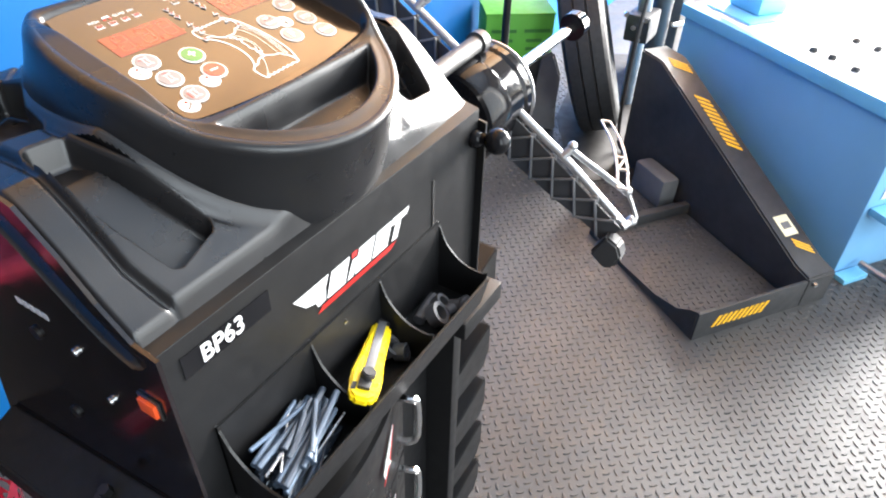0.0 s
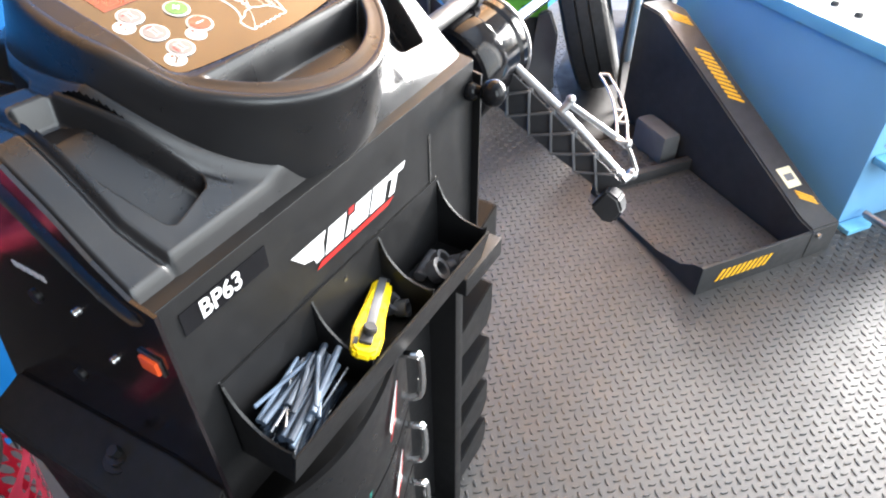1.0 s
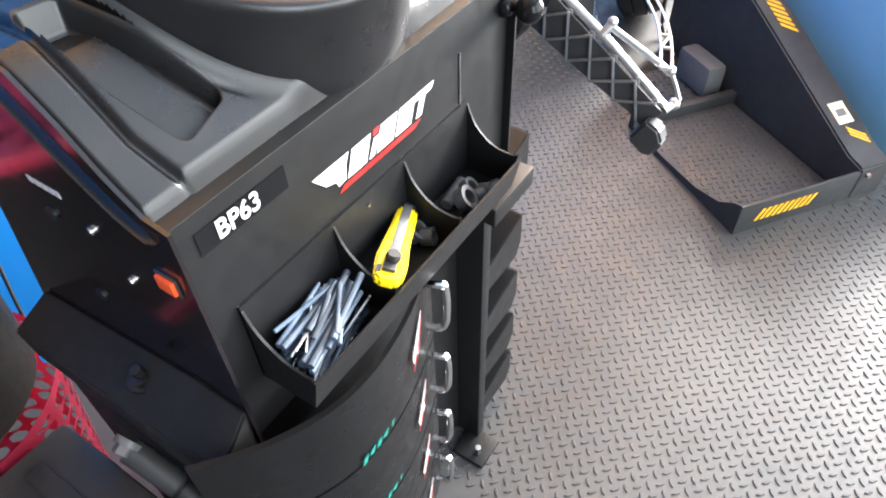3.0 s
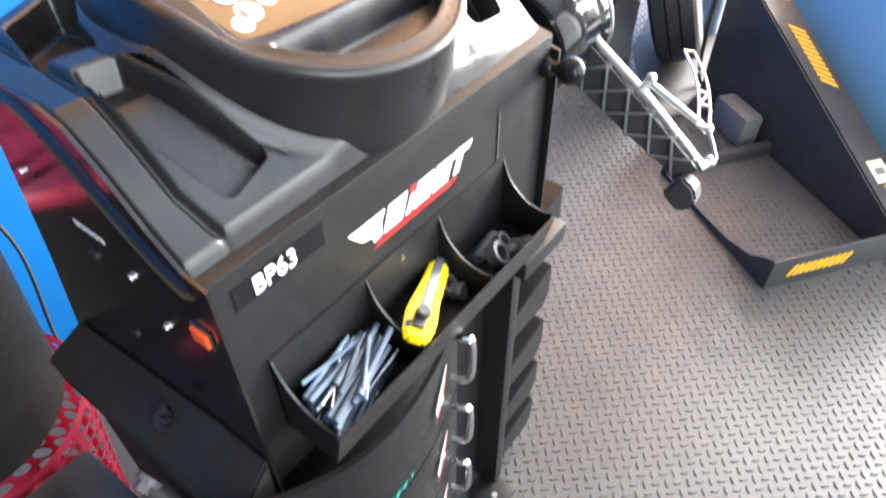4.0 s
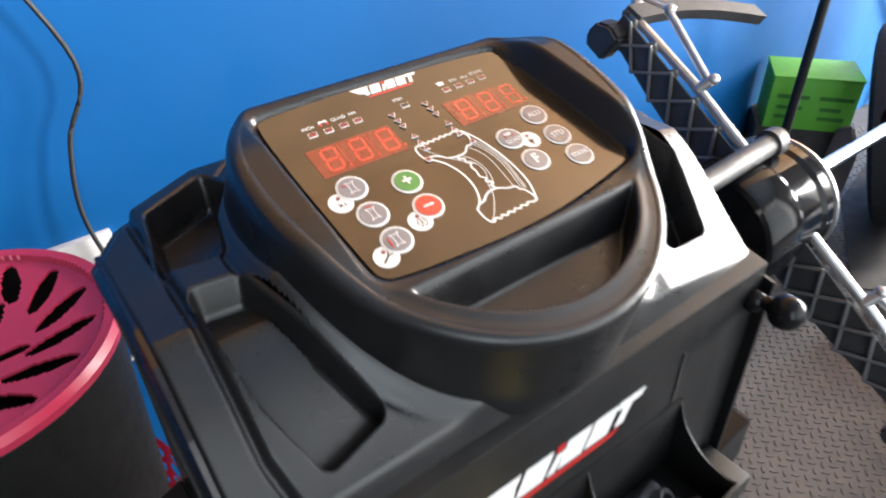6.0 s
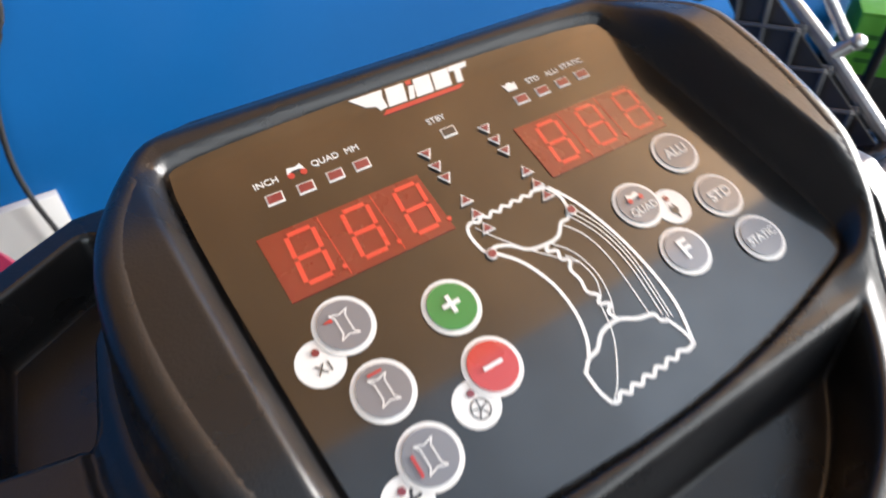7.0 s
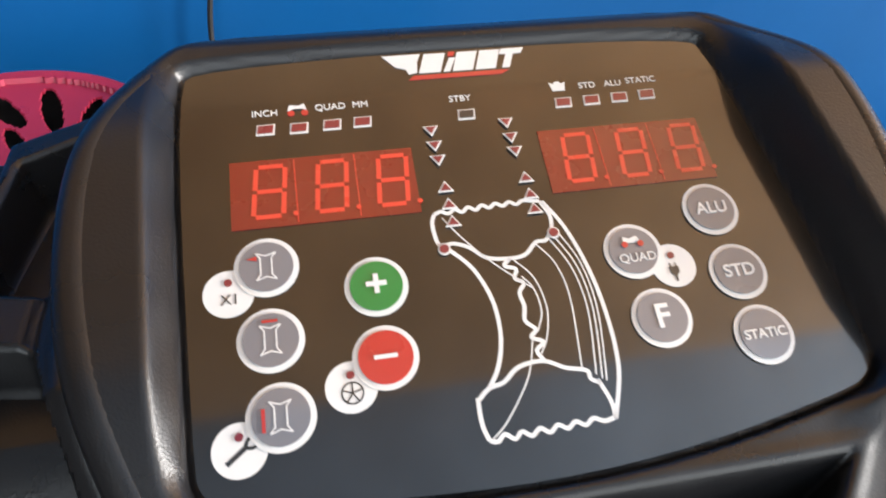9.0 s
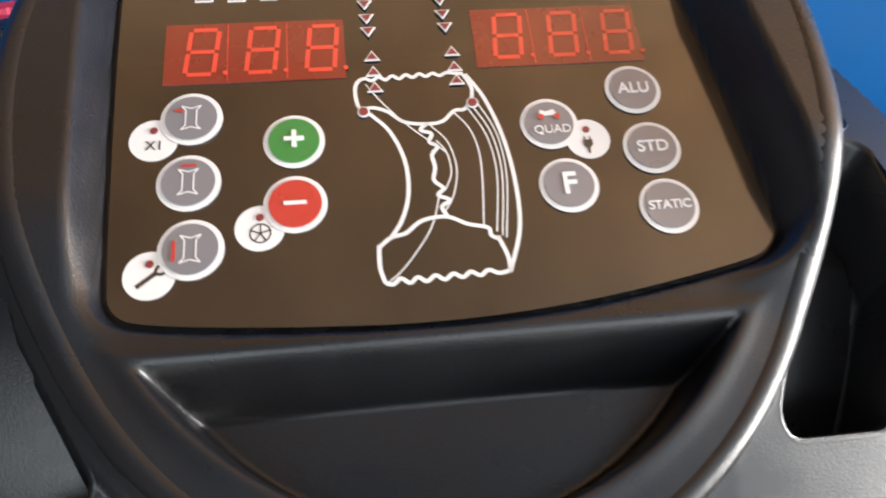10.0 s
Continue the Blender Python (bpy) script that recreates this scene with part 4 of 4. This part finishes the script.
knife = holder("utility_knife", (0.245, -0.050, TFL), "yellow snap-off utility knife leaning in the tray", "knife")
kd = Vector((0.123, 0.060, -0.020)).normalized()
kn = (Vector((-0.30, -0.35, 0.85)) - kd * kd.dot(Vector((-0.30, -0.35, 0.85)))).normalized()
kx = kd.cross(kn)
KM = Matrix(((kx.x, kd.x, kn.x, 0.229), (kx.y, kd.y, kn.y, -0.042), (kx.z, kd.z, kn.z, 0.829), (0, 0, 0, 1))) @ Matrix.Scale(1.16, 4)
body = slab([(-0.013, -0.058), (-0.007, -0.064), (0.008, -0.064), (0.015, -0.057), (0.0165, -0.035), (0.013, -0.005), (0.0125, 0.045), (0.010, 0.056), (-0.010, 0.056), (-0.0105, 0.040), (-0.0125, 0.010), (-0.0165, -0.030)], KM, 0.011, bevel=0.003)
kb = part("body", body, M_yel, knife, "bright yellow plastic body")
part("channel", box((-0.0045, -0.030, 0.0105), (0.0045, 0.058, 0.0125), 0.0005, m=KM), M_lat, knife, "grey metal channel")
part("slider", box((-0.0065, -0.052, 0.0105), (0.0065, -0.024, 0.015), 0.0015, m=KM), M_rub, knife, "black slider")
part("thumb_wheel", cyl(KM @ Vector((0.001, -0.036, 0.014)), KM @ Vector((0.001, -0.036, 0.022)), 0.0085, seg=22, bevel=0.0015), M_rub, knife, "ribbed black wheel")
part("nose", box((-0.008, 0.054, 0.001), (0.008, 0.068, 0.010), 0.002, m=KM), M_rub, knife, "black tip guard")
part("lanyard_hole", box((-0.012, -0.054, 0.0105), (-0.0075, -0.044, 0.0113), m=KM), M_black, knife)

for x, y, z, r, tilt in ((0.366, -0.050, TFL + 0.018, 0.0165, 0.75), (0.390, -0.040, TFL + 0.014, 0.0125, 0.9), (0.404, -0.058, TFL + 0.010, 0.009, 0.4), (0.288, -0.045, TFL + 0.012, 0.012, 0.3), (0.282, -0.030, TFL + 0.018, 0.014, 0.8)):
    dv = Vector((0.3, -math.cos(tilt), math.sin(tilt))).normalized()
    c = Vector((x, y, z))
    a_, b_ = dv.orthogonal().normalized(), None
    b_ = dv.cross(a_)
    bm = bmesh.new()
    for h, rr in ((-0.008, r), (0.008, r), (0.008, r * 0.62), (-0.008, r * 0.62)):
        for k in range(20):
            bm.verts.new(c + dv * h + rr * (math.cos(k * math.tau / 20) * a_ + math.sin(k * math.tau / 20) * b_))
    bm.verts.ensure_lookup_table()
    for g in range(4):
        for k in range(20):
            bm.faces.new([bm.verts[g * 20 + k], bm.verts[g * 20 + (k + 1) % 20], bm.verts[((g + 1) % 4) * 20 + (k + 1) % 20], bm.verts[((g + 1) % 4) * 20 + k]])
    thing("rubber_bush", bm, M_bush, "short black rubber bush lying in the tray", "bush", "bushes in the tray")
for p, q in (((0.350, -0.030, TFL + 0.009), (0.402, -0.022, TFL + 0.009)), ((0.385, -0.052, TFL + 0.008), (0.425, -0.066, TFL + 0.008))):
    thing("rubber_sleeve", cyl(p, q, 0.0085, seg=18, bevel=0.001), M_bush, "grey rubber sleeve lying in the tray", "sleeve", "sleeves in the tray")

# ---- wheel lift beside the tyre changer ----
U, V = Vector((0.807, -0.590, 0)), Vector((0.590, 0.807, 0))
LO = Vector((1.401, -0.305, 0))
LM = Matrix(((U.x, V.x, 0, LO.x), (U.y, V.y, 0, LO.y), (0, 0, 1, 0), (0, 0, 0, 1)))
lift = holder("wheel_lift", LO + U * 0.25 + V * 0.25, "black steel wheel lift tray with hazard stripes on the floor", "lift")
LW, LD = 0.46, 0.56


def lm(poly, m2, th, **k):
    return slab(poly, LM @ m2, th, **k)


part("floor_plate", box((0.008, 0.008, 0.002), (LW - 0.06, LD, 0.012), 0.001, m=LM), M_floor, lift, "ribbed tray floor")
part("front_wall", box((0, -0.008, 0.0), (LW + 0.05, 0.002, 0.105), 0.002, m=LM), M_haze_dust, lift)
part("left_wall", lm([(0.002, 0.105), (0.03, 0.092), (0.08, 0.055), (0.18, 0.028), (0.34, 0.018), (LD, 0.015), (LD, 0), (0.002, 0)], XF, 0.006), M_haze_dust, lift, smooth=False)
part("back_bar", box((0.0, LD - 0.03, 0.0), (LW - 0.05, LD, 0.050), 0.004, m=LM), M_haze_dust, lift)
slope = [(-0.01, 0.0), (-0.01, 0.115), (0.05, 0.125), (0.86, 0.475), (0.98, 0.475), (0.98, 0.0)]
part("sloping_arm", lm(slope, Matrix.Translation((LW - 0.05, 0, 0)) @ XF, 0.115, bevel=0.006), M_haze_dust, lift, "sloping black steel arm")
arm_dir = Vector((0, 0.81, 0.35)).normalized()
TOP = LM @ Matrix(((1, 0, 0, LW - 0.05), (0, arm_dir.y, -arm_dir.z, 0.05), (0, arm_dir.z, arm_dir.y, 0.125), (0, 0, 0, 1)))


def hazard(m, w, h, n, parent, lean=0.5):
    for k in range(n):
        x0 = w * k / n
        part("hazard_stripe", slab([(x0, 0), (x0 + w / n * 0.55, 0), (x0 + w / n * 0.55 + h * lean, h), (x0 + h * lean, h)], m, 0.0012), M_haz, parent, smooth=False)


hazard(LM @ Matrix.Translation((0.06, -0.0085, 0.035)) @ YF, 0.20, 0.040, 10, lift)
hazard(TOP @ pose(0.085, 0.44, 0.0005, 0, 0, 90), 0.24, 0.045, 11, lift, 0.8)
hazard(TOP @ pose(0.095, 0.80, 0.0005, 0, 0, 90), 0.05, 0.06, 4, lift, 0.8)
hazard(TOP @ pose(0.095, 0.02, 0.0005, 0, 0, 90), 0.035, 0.05, 3, lift, 0.8)
part("label_plate", box((0.030, 0.10, 0.0), (0.085, 0.175, 0.0015), m=TOP), M_label, lift, "cream paper label", smooth=False)
part("label_print", box((0.042, 0.125, 0.0015), (0.075, 0.15, 0.002), m=TOP), M_lat, lift, smooth=False)
part("hinge_bolt", cyl(LM @ Vector((LW - 0.02, -0.010, 0.09)), LM @ Vector((LW - 0.02, -0.020, 0.09)), 0.008, seg=6), M_alu, lift)

# ---- tyre changer ----
changer = holder("tyre_changer", (2.3, -0.5, 0), "blue tyre changer cabinet with a white worktop and round controls", "machine")
CO = Vector((1.955, -0.630, 0))
CM = Matrix(((U.x, V.x, 0, CO.x), (U.y, V.y, 0, CO.y), (0, 0, 1, 0), (0, 0, 0, 1)))
cab = part("cabinet", box((0.0, 0.0, 0.0), (1.05, 0.98, 0.575), 0.006, m=CM), M_blue, changer, "blue painted steel cabinet")
part("worktop", box((-0.006, -0.006, 0.5765), (1.06, 0.99, 0.597), 0.004, m=CM), M_wtop, changer, "white worktop")
part("edge_rail", box((-0.012, -0.012, 0.555), (0.022, 0.996, 0.600), 0.003, m=CM), M_lblue, changer, "light blue edge")
part("control_plate", box((0.035, 0.10, 0.5975), (0.46, 0.49, 0.601), 0.002, m=CM), M_wtop, changer)
for x, y in ((0.085, 0.443), (0.095, 0.374), (0.295, 0.456), (0.085, 0.274), (0.300, 0.375), (0.290, 0.270)):
    bm = cyl(CM @ Vector((x, y, 0.601)), CM @ Vector((x, y, 0.618)), 0.016, 0.012, seg=18, bevel=0.003)
    part("control_knob", bm, M_rub, changer, "round dark knob")
bm = box((0.06, 0.71, 0.5975), (0.36, 0.95, 0.606), 0.003, m=CM)
part("mount_plate", bm, M_lblue, changer, "light blue mounting plate")
bm = box((0.14, 0.76, 0.606), (0.28, 0.92, 1.60), 0.012, m=CM)
part("column", bm, M_lblue, changer, "light blue square column")
part("front_ledge", box((0.02, -0.12, 0.25), (1.0, -0.002, 0.275), 0.004, m=CM), M_lblue, changer)
part("front_kick", box((-0.004, -0.05, 0.0), (0.10, -0.003, 0.02), 0.003, m=CM), M_lblue, changer)
part("pedal_bar", tube([CM @ Vector((0.08, -0.02, 0.05)), CM @ Vector((0.10, -0.20, 0.045)), CM @ Vector((0.30, -0.24, 0.045))], 0.012, 10), M_alu, changer, "bare metal pedal")
part("front_lettering_bar", box((0.05, -0.0035, 0.30), (0.30, -0.0012, 0.345), m=CM), M_white, changer, "white lettering bar", smooth=False)

# ---- things along the back wall ----
box_m = pose(2.36, 0.80, -0.13, 0, 0, -52) @ Matrix.Diagonal((0.95, 0.9, 1.0, 1))
carton = holder("carton", (1.95, 0.64, 0.45), "bright green cardboard carton on a dark crate", "box")
part("card_body", box((-0.15, -0.09, 0.45), (0.15, 0.12, 0.635), 0.004, m=box_m), M_box, carton, "green printed card")
part("card_lid", box((-0.153, -0.093, 0.635), (0.153, 0.123, 0.645), 0.003, m=box_m), M_box, carton)
for x0, x1, z in ((-0.125, -0.015, 0.565), (0.02, 0.135, 0.565), (-0.12, -0.03, 0.525), (0.03, 0.10, 0.525), (-0.12, -0.06, 0.49), (0.03, 0.12, 0.49)):
    part("print_bar", box((x0, -0.0925, z), (x1, -0.0902, z + 0.014), m=box_m), M_dgreen, carton, "dark printed bar", smooth=False)
thing("crate", box((-0.17, -0.08, 0.1305), (0.17, 0.16, 0.449), 0.01, m=box_m), M_rub, "dark plastic crate standing on the floor", "crate")
pole = holder("upright_pole", (2.19, 0.765, 0), "thin dark steel pole standing on the floor", "pole")
part("tube", cyl((2.19, 0.765, 0.0), (2.19, 0.765, 1.9), 0.016, seg=18), M_steel, pole)


def lathe(prof, c, seg=48):
    bm = bmesh.new()
    rings = [[bm.verts.new((c[0] + r * math.cos(k * math.tau / seg), c[1] + r * math.sin(k * math.tau / seg), z)) for k in range(seg)] for r, z in prof]
    for a in range(len(prof) - 1):
        for k in range(seg):
            bm.faces.new((rings[a][k], rings[a][(k + 1) % seg], rings[a + 1][(k + 1) % seg], rings[a + 1][k]))
    return bm


def tyre(c, axis, R_, r_, name, label):
    axis = Vector(axis).normalized()
    a = axis.orthogonal().normalized()
    b = axis.cross(a)
    holder_ = holder(name, (c[0], c[1], 0), label, "tyre")
    n = 72

    def band(part_name, prof, notch):
        bm = bmesh.new()
        rings = []
        for k in range(n):
            t = k * math.tau / n
            d = a * math.cos(t) + b * math.sin(t)
            rings.append([bm.verts.new(Vector(c) + d * R_ * (q - (0.014 if notch and k % 2 and abs(p) in (0.5, 0.8) else 0)) + axis * r_ * p) for p, q in prof])
        for k in range(n):
            g, h = rings[k], rings[(k + 1) % n]
            for m_ in range(len(prof) - 1):
                bm.faces.new((g[m_], g[m_ + 1], h[m_ + 1], h[m_]))
        part(part_name, bm, M_tyre, holder_)

    band("tread", [(-0.93, 0.93), (-0.8, 0.985), (-0.5, 1.0), (-0.32, 1.0), (-0.30, 0.975), (-0.24, 0.975), (-0.22, 1.005), (0.22, 1.005), (0.24, 0.975), (0.30, 0.975), (0.32, 1.0), (0.5, 1.0), (0.8, 0.985), (0.93, 0.93)], True)
    for sg in (-1, 1):
        band("sidewall", [(0.93 * sg, 0.93), (1.0 * sg, 0.84), (0.99 * sg, 0.74), (0.86 * sg, 0.63), (0.72 * sg, 0.61)], False)
    band("inner_liner", [(-0.72, 0.61), (-0.6, 0.70), (0.0, 0.93), (0.6, 0.70), (0.72, 0.61)], False)


tyre((2.505, 0.515, 0.362), (-0.36, 0.92, -0.30), 0.355, 0.088, "tyre", "black rubber tyre leaning edge-on beside the grey bag")
# thin mottled sheet added over the mat to make this stretch of floor darker
thing("floor_plate", slab([(2.02, 0.33), (2.26, 0.02), (2.30, -0.04), (2.62, -0.02), (3.60, 0.30), (3.30, 0.80), (2.50, 0.62)], Matrix.Translation((0, 0, 0.003)), 0.002), M_plate, "dark sheet added over the floor behind the wheel lift", "floor sheet", smooth=False)
hose = holder("air_hose", (2.42, 0.37, 0), "thin black hose looping down to the floor", "hose")
part("hose_line", tube(spline([(2.62, 0.30, 0.95), (2.46, 0.30, 0.60), (2.40, 0.30, 0.30), (2.37, 0.28, 0.06), (2.33, 0.22, 0.010), (2.27, 0.17, 0.009)], 10), 0.008, 8), M_rub, hose)
post = holder("lift_post", (2.86, 0.40, 0), "grey steel posts of the tyre changer's helper arm", "post")
part("post_tube", cyl((2.83, 0.40, 0.0), (2.83, 0.40, 1.5), 0.030, seg=20), M_post, post, "dull grey tube")
part("post_tube", cyl((2.98, 0.36, 0.0), (2.98, 0.36, 1.5), 0.045, seg=20), M_haze_dust, post, "black tube")
part("motor_column", box((3.13, 0.30, 0.0), (3.36, 0.52, 1.35), 0.02), M_haze_dust, post, "tall dark steel column")
part("clamp_block", box((2.74, 0.34, 0.33), (2.90, 0.45, 0.45), 0.012), M_haze_dust, post)
for k, (dx, dz) in enumerate(((0.0, 0.06), (0.05, 0.02), (0.02, -0.03), (0.09, 0.07))):
    part("bolt_head", cyl((2.737, 0.36 + dx, 0.38 + dz), (2.722, 0.355 + dx, 0.38 + dz), 0.012, seg=6), M_chrome, post, "bright bolt head")
part("cross_bar", cyl((2.98, 0.30, 0.36), (3.35, -0.02, 0.36), 0.011, seg=12), M_chrome, post, "bright cross bar")
pipe = holder("wall_pipe", (3.40, 0.97, 0.2), "thin grey pipe running down the blue wall", "pipe")
part("pipe_line", tube(spline([(3.05, 0.965, 2.1), (3.10, 0.965, 0.9), (3.20, 0.965, 0.60), (3.42, 0.96, 0.36), (3.46, 0.96, 0.01)], 8), 0.012, 8), M_post, pipe)

bag_m = Matrix(((0.35, 0, -0.93, 2.36), (-0.93, 0, -0.35, 0.70), (0, 1, 0, 0), (0, 0, 0, 1)))
sheet = slab([(0.0, 0.0), (0.06, 0.004), (0.125, 0.0), (0.115, 0.10), (0.12, 0.26), (0.08, 0.36), (0.03, 0.34), (0.015, 0.16)], bag_m, 0.03, bevel=0.008)
thing("grey_bag", sheet, M_paper, "crumpled grey plastic bag standing by the tyres", "bag")
bm = box((0.325, 0.60, 0.0), (0.402, 0.78, 0.120), 0.018, m=LM)
thing("grey_block", bm, M_paper, "grey padded block beside the wheel lift arm", "block")

# ---- left of the balancer ----
BX, BY, BZ, BR = -0.188, 0.635, 0.848, 0.207
wbin = holder("waste_bin", (BX, BY, 0.45), "black round bin with a crimson slotted lid on a crimson basket", "bin")
part("bin_body", lathe([(0.001, 0.452), (BR * 0.82, 0.452), (BR * 0.84, 0.458), (BR * 0.97, BZ - 0.03), (BR * 1.0, BZ - 0.02), (BR * 0.99, BZ - 0.012), (BR * 0.93, BZ - 0.012)], (BX, BY)), M_matte, wbin)


def slotted_lid():
    """A dished lid with rows of leaf-shaped openings cut through it."""
    slots = []
    for k in range(15):
        a = k * math.tau / 15
        slots.append((0.140, a, 0.045, 0.0115))
        slots.append((0.078, a + 0.2, 0.028, 0.0085)) if k % 2 else None
    n = 130
    pts = np.linspace(-BR, BR, n)
    bm = bmesh.new()
    grid = {}
    for i, x in enumerate(pts):
        for j, y in enumerate(pts):
            r = math.hypot(x, y)
            if r > BR:
                continue
            hole = False
            for sr, sa, sl, sw in slots:
                cx, cy = sr * math.cos(sa), sr * math.sin(sa)
                t = sa + 0.6
                dx, dy = x - cx, y - cy
                p, q = dx * math.cos(t) + dy * math.sin(t), -dx * math.sin(t) + dy * math.cos(t)
                if (p / sl) ** 2 + (q / sw) ** 2 < 1:
                    hole = True
                    break
            if not hole:
                grid[i, j] = bm.verts.new((BX + x, BY + y, BZ + 0.004 - 0.012 * (1 - (r / BR) ** 2) + (0.006 if r > BR * 0.93 else 0)))
    for (i, j), v in grid.items():
        c = [grid.get(k) for k in ((i, j), (i + 1, j), (i + 1, j + 1), (i, j + 1))]
        if all(c):
            bm.faces.new(c)
    r = bmesh.ops.extrude_face_region(bm, geom=bm.faces[:])
    bmesh.ops.translate(bm, vec=(0, 0, -0.004), verts=[v for v in r["geom"] if isinstance(v, bmesh.types.BMVert)])
    return bm


lid = part("lid", slotted_lid(), M_pink, wbin, "crimson plastic lid with leaf-shaped slots")
part("lid_rim", lathe([(BR * 0.955, BZ - 0.006), (BR * 1.03, BZ - 0.012), (BR * 1.04, BZ), (BR * 1.01, BZ + 0.010), (BR * 0.95, BZ + 0.008), (BR * 0.955, BZ - 0.006)], (BX, BY), 64), M_pink, lid)


def basket():
    """A round basket wall pierced with rows of round holes."""
    n, rows_ = 300, 120
    z0, z1 = 0.02, 0.45
    bm = bmesh.new()
    grid = {}
    for j in range(rows_ + 1):
        z = z0 + (z1 - z0) * j / rows_
        r = 0.150 + 0.050 * j / rows_
        for i in range(n):
            u, w = (i / n * 20) % 1 - 0.5, (j / rows_ * 12 + (0.5 if int(i / n * 20) % 2 else 0)) % 1 - 0.5
            if math.hypot(u, w) < 0.34 and 8 < j < rows_ - 6:
                continue
            grid[i, j] = bm.verts.new((BX + 0.0 + r * math.cos(i * math.tau / n), BY + r * math.sin(i * math.tau / n), z))
    for (i, j), v in grid.items():
        c = [grid.get(k) for k in ((i, j), ((i + 1) % n, j), ((i + 1) % n, j + 1), (i, j + 1))]
        if all(c):
            bm.faces.new(c)
    bmesh.ops.solidify(bm, geom=bm.faces[:], thickness=0.003)
    return bm


bk = holder("basket", (BX, BY, 0), "crimson plastic basket with round holes standing on the floor", "basket")
part("basket_wall", basket(), M_pink, bk)
part("basket_base", cyl((BX, BY, 0.0), (BX, BY, 0.022), 0.15, seg=40), M_pink, bk)

chest = holder("tool_chest", (-0.30, 0.24, 0), "dark worn steel tool chest on the floor beside the balancer", "chest")
part("chest_body", box((-0.56, 0.06, 0.0), (-0.085, 0.415, 0.40), 0.012), M_haze_dust, chest)
part("chest_lid", box((-0.565, 0.055, 0.405), (-0.080, 0.420, 0.45), 0.012), M_haze_dust, chest)
part("lid_rib", box((-0.50, 0.10, 0.449), (-0.47, 0.38, 0.456), 0.003), M_rub, chest)
part("lid_rib", box((-0.17, 0.10, 0.449), (-0.14, 0.38, 0.456), 0.003), M_rub, chest)

# plate and cable on the wall
thing("wall_plate", box((-0.085, 0.972, 0.60), (0.074, 0.9895, 0.738), 0.003), M_white, "white plastic plate on the blue wall", "plate")
line = spline([(0.02, 0.965, 1.30), (0.115, 0.966, 1.06), (0.065, 0.966, 0.93), (0.04, 0.962, 0.80), (0.055, 0.955, 0.66), (0.09, 0.95, 0.45), (0.06, 0.95, 0.2), (0.05, 0.95, 0.012)], 8)
cable = holder("cable", (0.05, 0.95, 0), "thin dark cable hanging down the wall", "cable")
part("wire", tube(line, 0.0042, 8), M_rub, cable)
part("socket", box((-0.06, 0.965, 1.29), (0.07, 0.9895, 1.36), 0.004), M_rub, cable, "black box on the wall")

# ---- floor lugs: a chequer pattern pressed into the mat ----
def lugs():
    """Small lozenges turned crosswise to one another, in staggered rows."""
    verts, faces = [], []
    shape = [(-0.0118, 0), (-0.006, 0.0031), (0.005, 0.0034), (0.0118, 0), (0.006, -0.0031), (-0.005, -0.0034)]
    for i in range(-110, 110):
        for j in range(-60, 60):
            for turn, ox, oy in ((42, 0.0, 0.0), (-48, 0.0163, 0.0160)):
                x, y = 1.264 - 0.0320 * i - 0.0005 * j + ox, -0.177 + 0.0030 * i - 0.0350 * j + oy
                if not (0.35 < x < 3.2 and -1.7 < y < 0.98):
                    continue
                q = Vector((x, y, 0)) - LO
                u_, v_ = q.dot(U), q.dot(V)
                rise = 0.012 if 0.02 < u_ < 0.39 and 0.02 < v_ < 0.52 else 0.0
                if not rise and -0.02 < u_ < 0.55 and -0.02 < v_ < 0.6:
                    continue
                ca, sa = math.cos(radians(turn)), math.sin(radians(turn))
                b = len(verts)
                for k_, zz in ((1.0, -0.0005), (0.66, 0.0026)):
                    for px, py in shape:
                        verts.append((x + (px * ca - py * sa) * k_, y + (px * sa + py * ca) * k_, zz + rise))
                for k in range(6):
                    faces.append((b + k, b + (k + 1) % 6, b + 6 + (k + 1) % 6, b + 6 + k))
                faces.append(tuple(b + 6 + k for k in range(6)))
    me = bpy.data.meshes.new("mat_lugs")
    me.from_pydata(verts, [], faces)
    me.materials.append(M_lug)
    tagged(new("mat_lugs", me), "raised lozenge lugs of the dark rubber mat", "mat", kind="stuff")


lugs()
